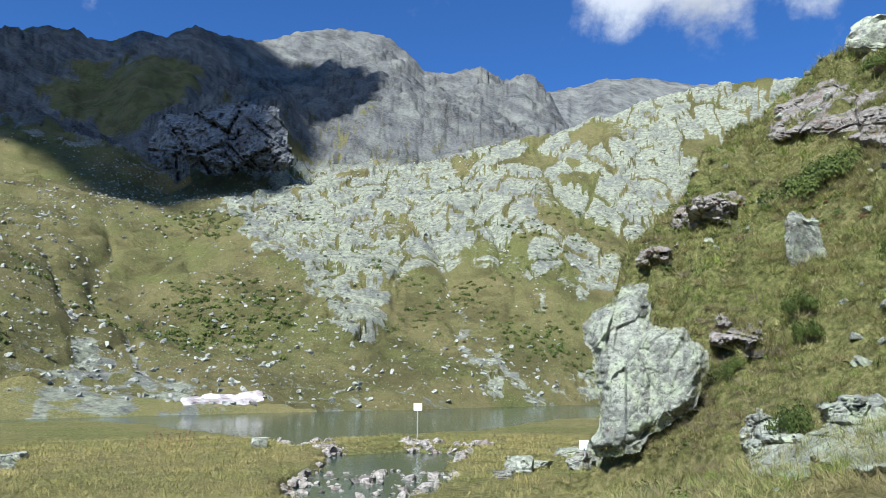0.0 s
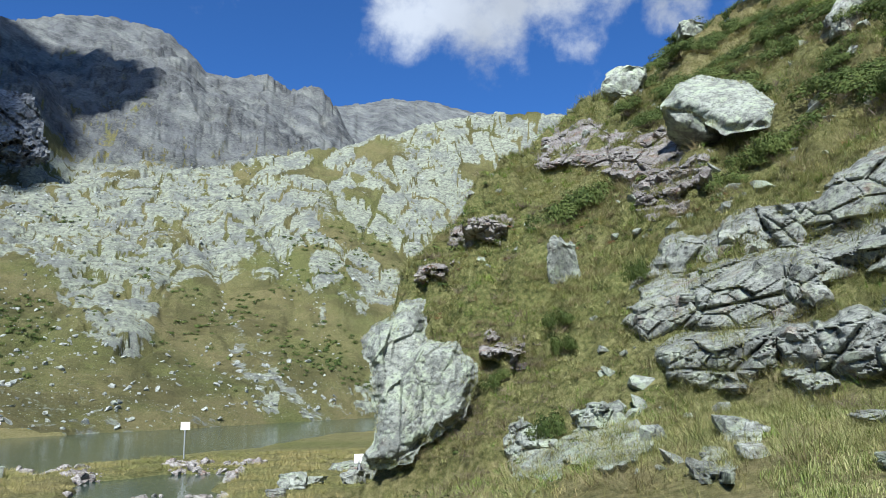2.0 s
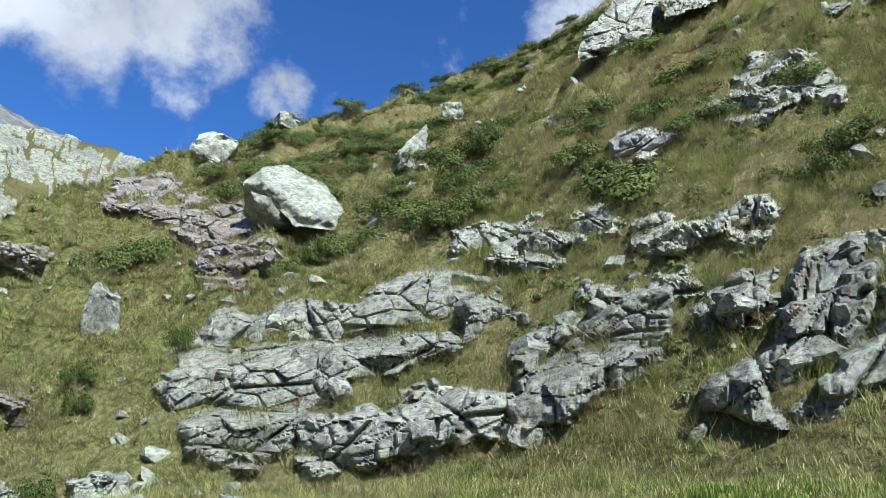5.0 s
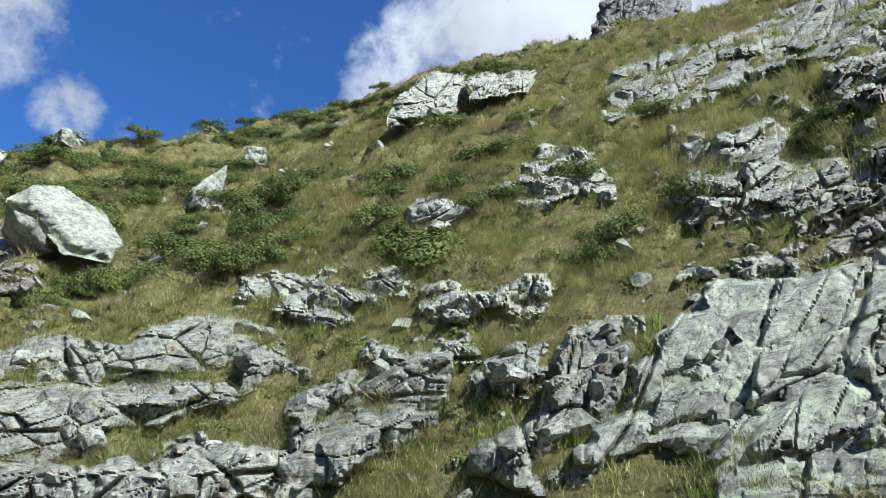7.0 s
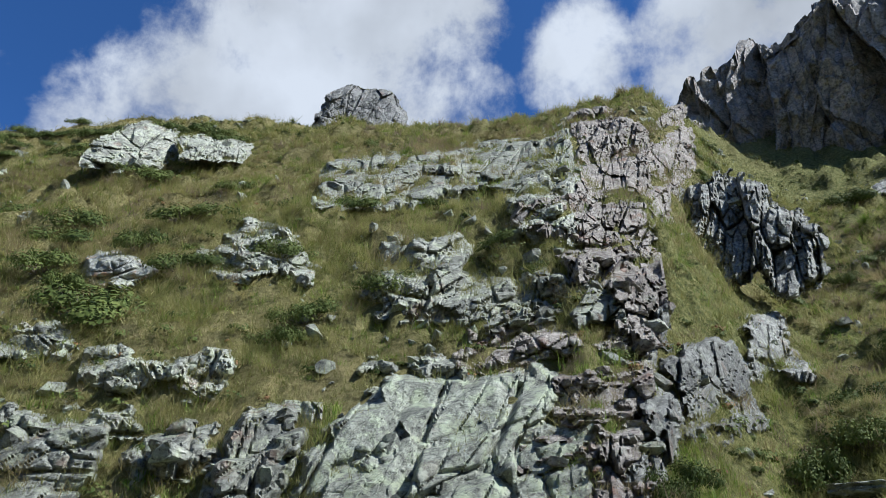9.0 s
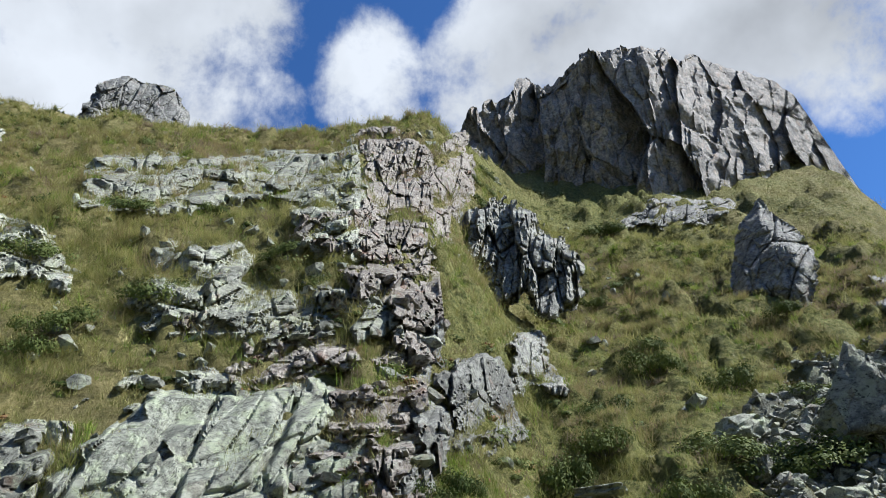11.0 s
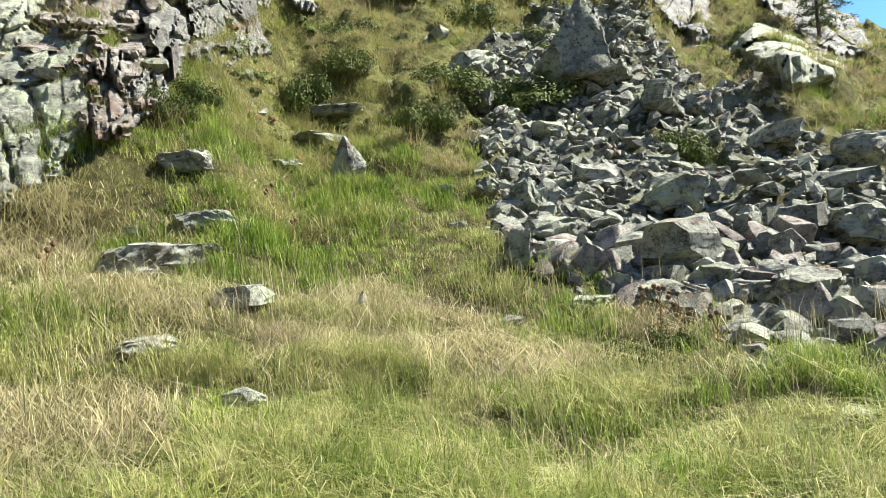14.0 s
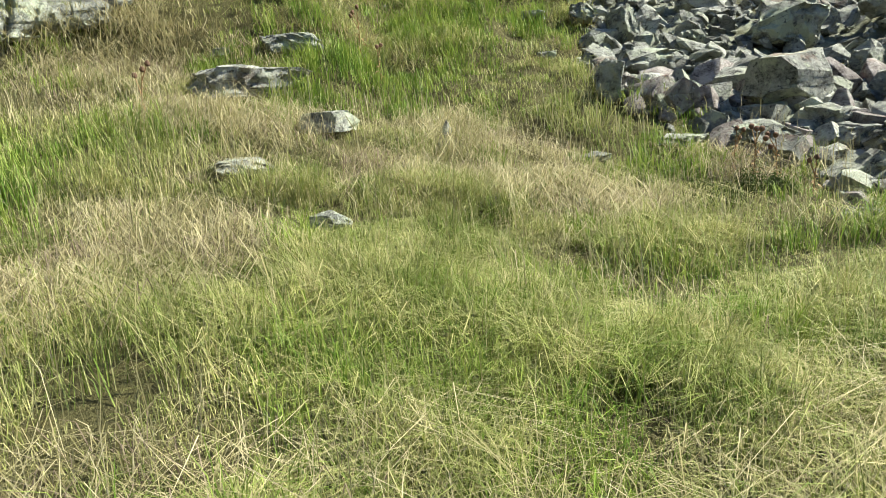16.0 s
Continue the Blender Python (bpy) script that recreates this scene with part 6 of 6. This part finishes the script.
signpost(-1.95, 45.5, 2.0, 0.52, 0.44, "white board on a thin metal post at the lake shore")
signpost(10.6, 29.0, 0.95, 0.42, 0.34, "small white board among rocks at the lake path")
boulder("pale rock beside the path to the lake", 11.1, 30.0, 1.0, 0.9, BIG[3], 0, 0, 0.2)
boulder("dark rock under the small white board", 10.4, 29.4, 0.5, 0.5, CHUNKS_RUST[1], 0, 0, 0.3)
for k, (bearing, far, width, tall) in enumerate([(-30.6, 33, 1.5, 0.6), (-29.2, 36, 0.8, 0.35), (5.8, 26.5, 1.5, 0.55), (7.2, 28.5, 1.0, 0.3), (4.6, 24, 0.7, 0.25), (9.6, 34, 1.4, 0.4), (10.2, 27, 1.0, 0.5), (-13.8, 39.5, 1.3, 0.5), (-6.5, 33, 1.0, 0.35)]):
    boulder("pale flat stone in the lakeside grass", bearing, far, width, tall, (BIG + CHUNKS_PALE)[(k * 3 + 1) % 13], k * 40, 0, 0.3, 0.8, "stones by the lake", "stone")

# ---- old snow at the far shore ----
SNOW, sn, sl, sp = shader("old_snow")
sl.new(ramp_node(sn, sl, noise_node(sn, sl, place_vec(sn, sl, (1, 1, 3)), 0.5, 6, 0.65), [(0.38, (0.20, 0.165, 0.155)), (0.5, (0.36, 0.33, 0.32)), (0.62, (0.56, 0.55, 0.56))]), sp.inputs["Base Color"])
sp.inputs["Roughness"].default_value = 0.7
uu, vv = np.meshgrid(np.linspace(0, 1, 70), np.linspace(0, 1, 24), indexing="ij")
sb = -19.6 + 6.6 * uu
sr = np.interp(sb, [-20, -13], [90.5, 95.5]) + 5 * vv * (0.55 + 0.45 * np.sin(np.pi * uu))
sx, sy = sr * np.sin(np.radians(sb)), sr * np.cos(np.radians(sb))
edge = np.minimum(np.minimum(uu, 1 - uu) * 5, np.minimum(vv, 1 - vv) * 3) + 0.6 * fbm(sx * 0.35, sy * 0.35, 3, 410)
sz = land(sx, sy)[0] + np.where(edge > 0.22, 0.18 + 0.2 * fbm(sx * 0.5, sy * 0.5, 3, 411), -0.7)
sz = np.maximum(sz, np.where(edge > 0.22, LAKE + 0.1, -9))
snow = new("snow_patch", grid_mesh("snow_patch", np.stack([sx, sy, sz], -1), SNOW, 60))
tagged(snow, "dirty remnant of old snow at the far shore", "snow")

# ---- cloud that shades the left-hand mountain ----
bm = bmesh.new()
bmesh.ops.create_icosphere(bm, subdivisions=5, radius=1.0)
for v in bm.verts:
    d = 1 + 0.4 * noise.fractal(v.co * 1.5 + Vector((4, 1, 7)), 0.9, 2.1, 5)
    v.co = Vector((v.co.x * 105 * d, v.co.y * 240 * d, v.co.z * 45 * d))
me = bpy.data.meshes.new("cloud")
bm.to_mesh(me), bm.free()
me.polygons.foreach_set("use_smooth", np.full(len(me.polygons), True))
CLOUD, cn, clk, cp = shader("cloud_white")
cp.inputs["Base Color"].default_value, cp.inputs["Roughness"].default_value = (0.9, 0.9, 0.9, 1), 1.0
veil, thin = cn.new("ShaderNodeBsdfTransparent"), cn.new("ShaderNodeMixShader")
thin.inputs["Fac"].default_value = 0.22
clk.new(cp.outputs["BSDF"], thin.inputs[1]), clk.new(veil.outputs["BSDF"], thin.inputs[2])
clk.new(thin.outputs["Shader"], cn["Material Output"].inputs["Surface"])
me.materials.append(CLOUD)
cloud = new("cloud", me)
cloud.matrix_basis = Matrix.Translation(Vector((-140, 400, 110)) + way(SUN_BEARING, SUN_HEIGHT) * 1000)
tagged(cloud, "flat white cumulus cloud drifting over the valley", "cloud")


# ---- dry thistles ----
STALK = leaf_material("dry_stalks", (0.22, 0.13, 0.06), (0.32, 0.20, 0.10), (0.45, 0.33, 0.18), 0.7, 0.1)
HEAD = leaf_material("seed_heads", (0.04, 0.025, 0.015), (0.09, 0.05, 0.03), (0.20, 0.12, 0.08), 0.8, 0.1)


def thistle(bearing, far, tall, heads, seed, label="dry brown thistle with spent seed heads in the grass"):
    rng = random.Random(seed)
    p = spot(bearing, far)
    thing = new("thistle")
    thing.location = p
    tagged(thing, label, "thistle", "thistles in the meadow")
    lean_to = Vector((rng.uniform(-0.15, 0.15), rng.uniform(-0.15, 0.15), 1)) * tall
    bm = bmesh.new()
    tops = [(Vector((0, 0, -0.03)), lean_to)]
    for k in range(heads - 1):
        f = rng.uniform(0.4, 0.8)
        a = rng.uniform(0, 6.28)
        tops.append((lean_to * f, lean_to * f + Vector((math.cos(a) * 0.09, math.sin(a) * 0.09, rng.uniform(0.08, 0.2))) * (tall / 0.5)))
    for a, b2 in tops:
        axis = (b2 - a).normalized()
        side = axis.orthogonal().normalized() * 0.006
        lo = [bm.verts.new(a + Matrix.Rotation(q * 1.257, 3, axis) @ side) for q in range(5)]
        hi = [bm.verts.new(b2 + Matrix.Rotation(q * 1.257, 3, axis) @ side * 0.6) for q in range(5)]
        for q in range(5):
            bm.faces.new((lo[q], lo[(q + 1) % 5], hi[(q + 1) % 5], hi[q]))
    part("stalk", bm, STALK, thing)
    bm = bmesh.new()
    for k in range(14):
        c = lean_to * (k / 16)
        a = k * 2.4
        o = Vector((math.cos(a), math.sin(a), 0))
        s = Vector((-math.sin(a), math.cos(a), 0))
        ln = 0.13 * (1.1 - k / 16) * rng.uniform(0.7, 1.2) * (tall / 0.5)
        pts = [bm.verts.new(c + v2) for v2 in (s * 0.004, o * ln * 0.4 + s * ln * 0.16 + Vector((0, 0, ln * 0.25)), o * ln + Vector((0, 0, -ln * 0.15)), o * ln * 0.4 - s * ln * 0.16 + Vector((0, 0, ln * 0.25)))]
        bm.faces.new(pts)
    part("leaves", bm, STALK, thing)
    for a, b2 in tops:
        bm = bmesh.new()
        bmesh.ops.create_icosphere(bm, subdivisions=2, radius=0.024 * (tall / 0.5) ** 0.5)
        for v in bm.verts:
            v.co *= 1 + 0.35 * noise.noise(v.co * 90 + Vector((seed, 0, 0)))
            v.co.z *= 1.15
        bmesh.ops.translate(bm, vec=b2, verts=bm.verts[:])
        part("seed_head", bm, HEAD, thing)


for k, (bearing, far, tall, heads) in enumerate([(118.0, 9.3, 0.52, 3), (119.4, 8.4, 0.45, 2), (101.8, 6.9, 0.45, 3), (146.6, 6.8, 0.45, 4), (148.2, 6.9, 0.40, 3), (145.2, 7.0, 0.36, 3), (150.5, 6.6, 0.32, 2)]):
    thistle(bearing, far, tall, heads, 420 + k)
for k in range(12):
    thistle(-21.6 + 0.28 * k + 0.1 * (k % 3), 37 + (k * 7) % 5, 0.62 + 0.08 * (k % 4), 4, 440 + k, "dark dry thistle with round seed heads by the lake")
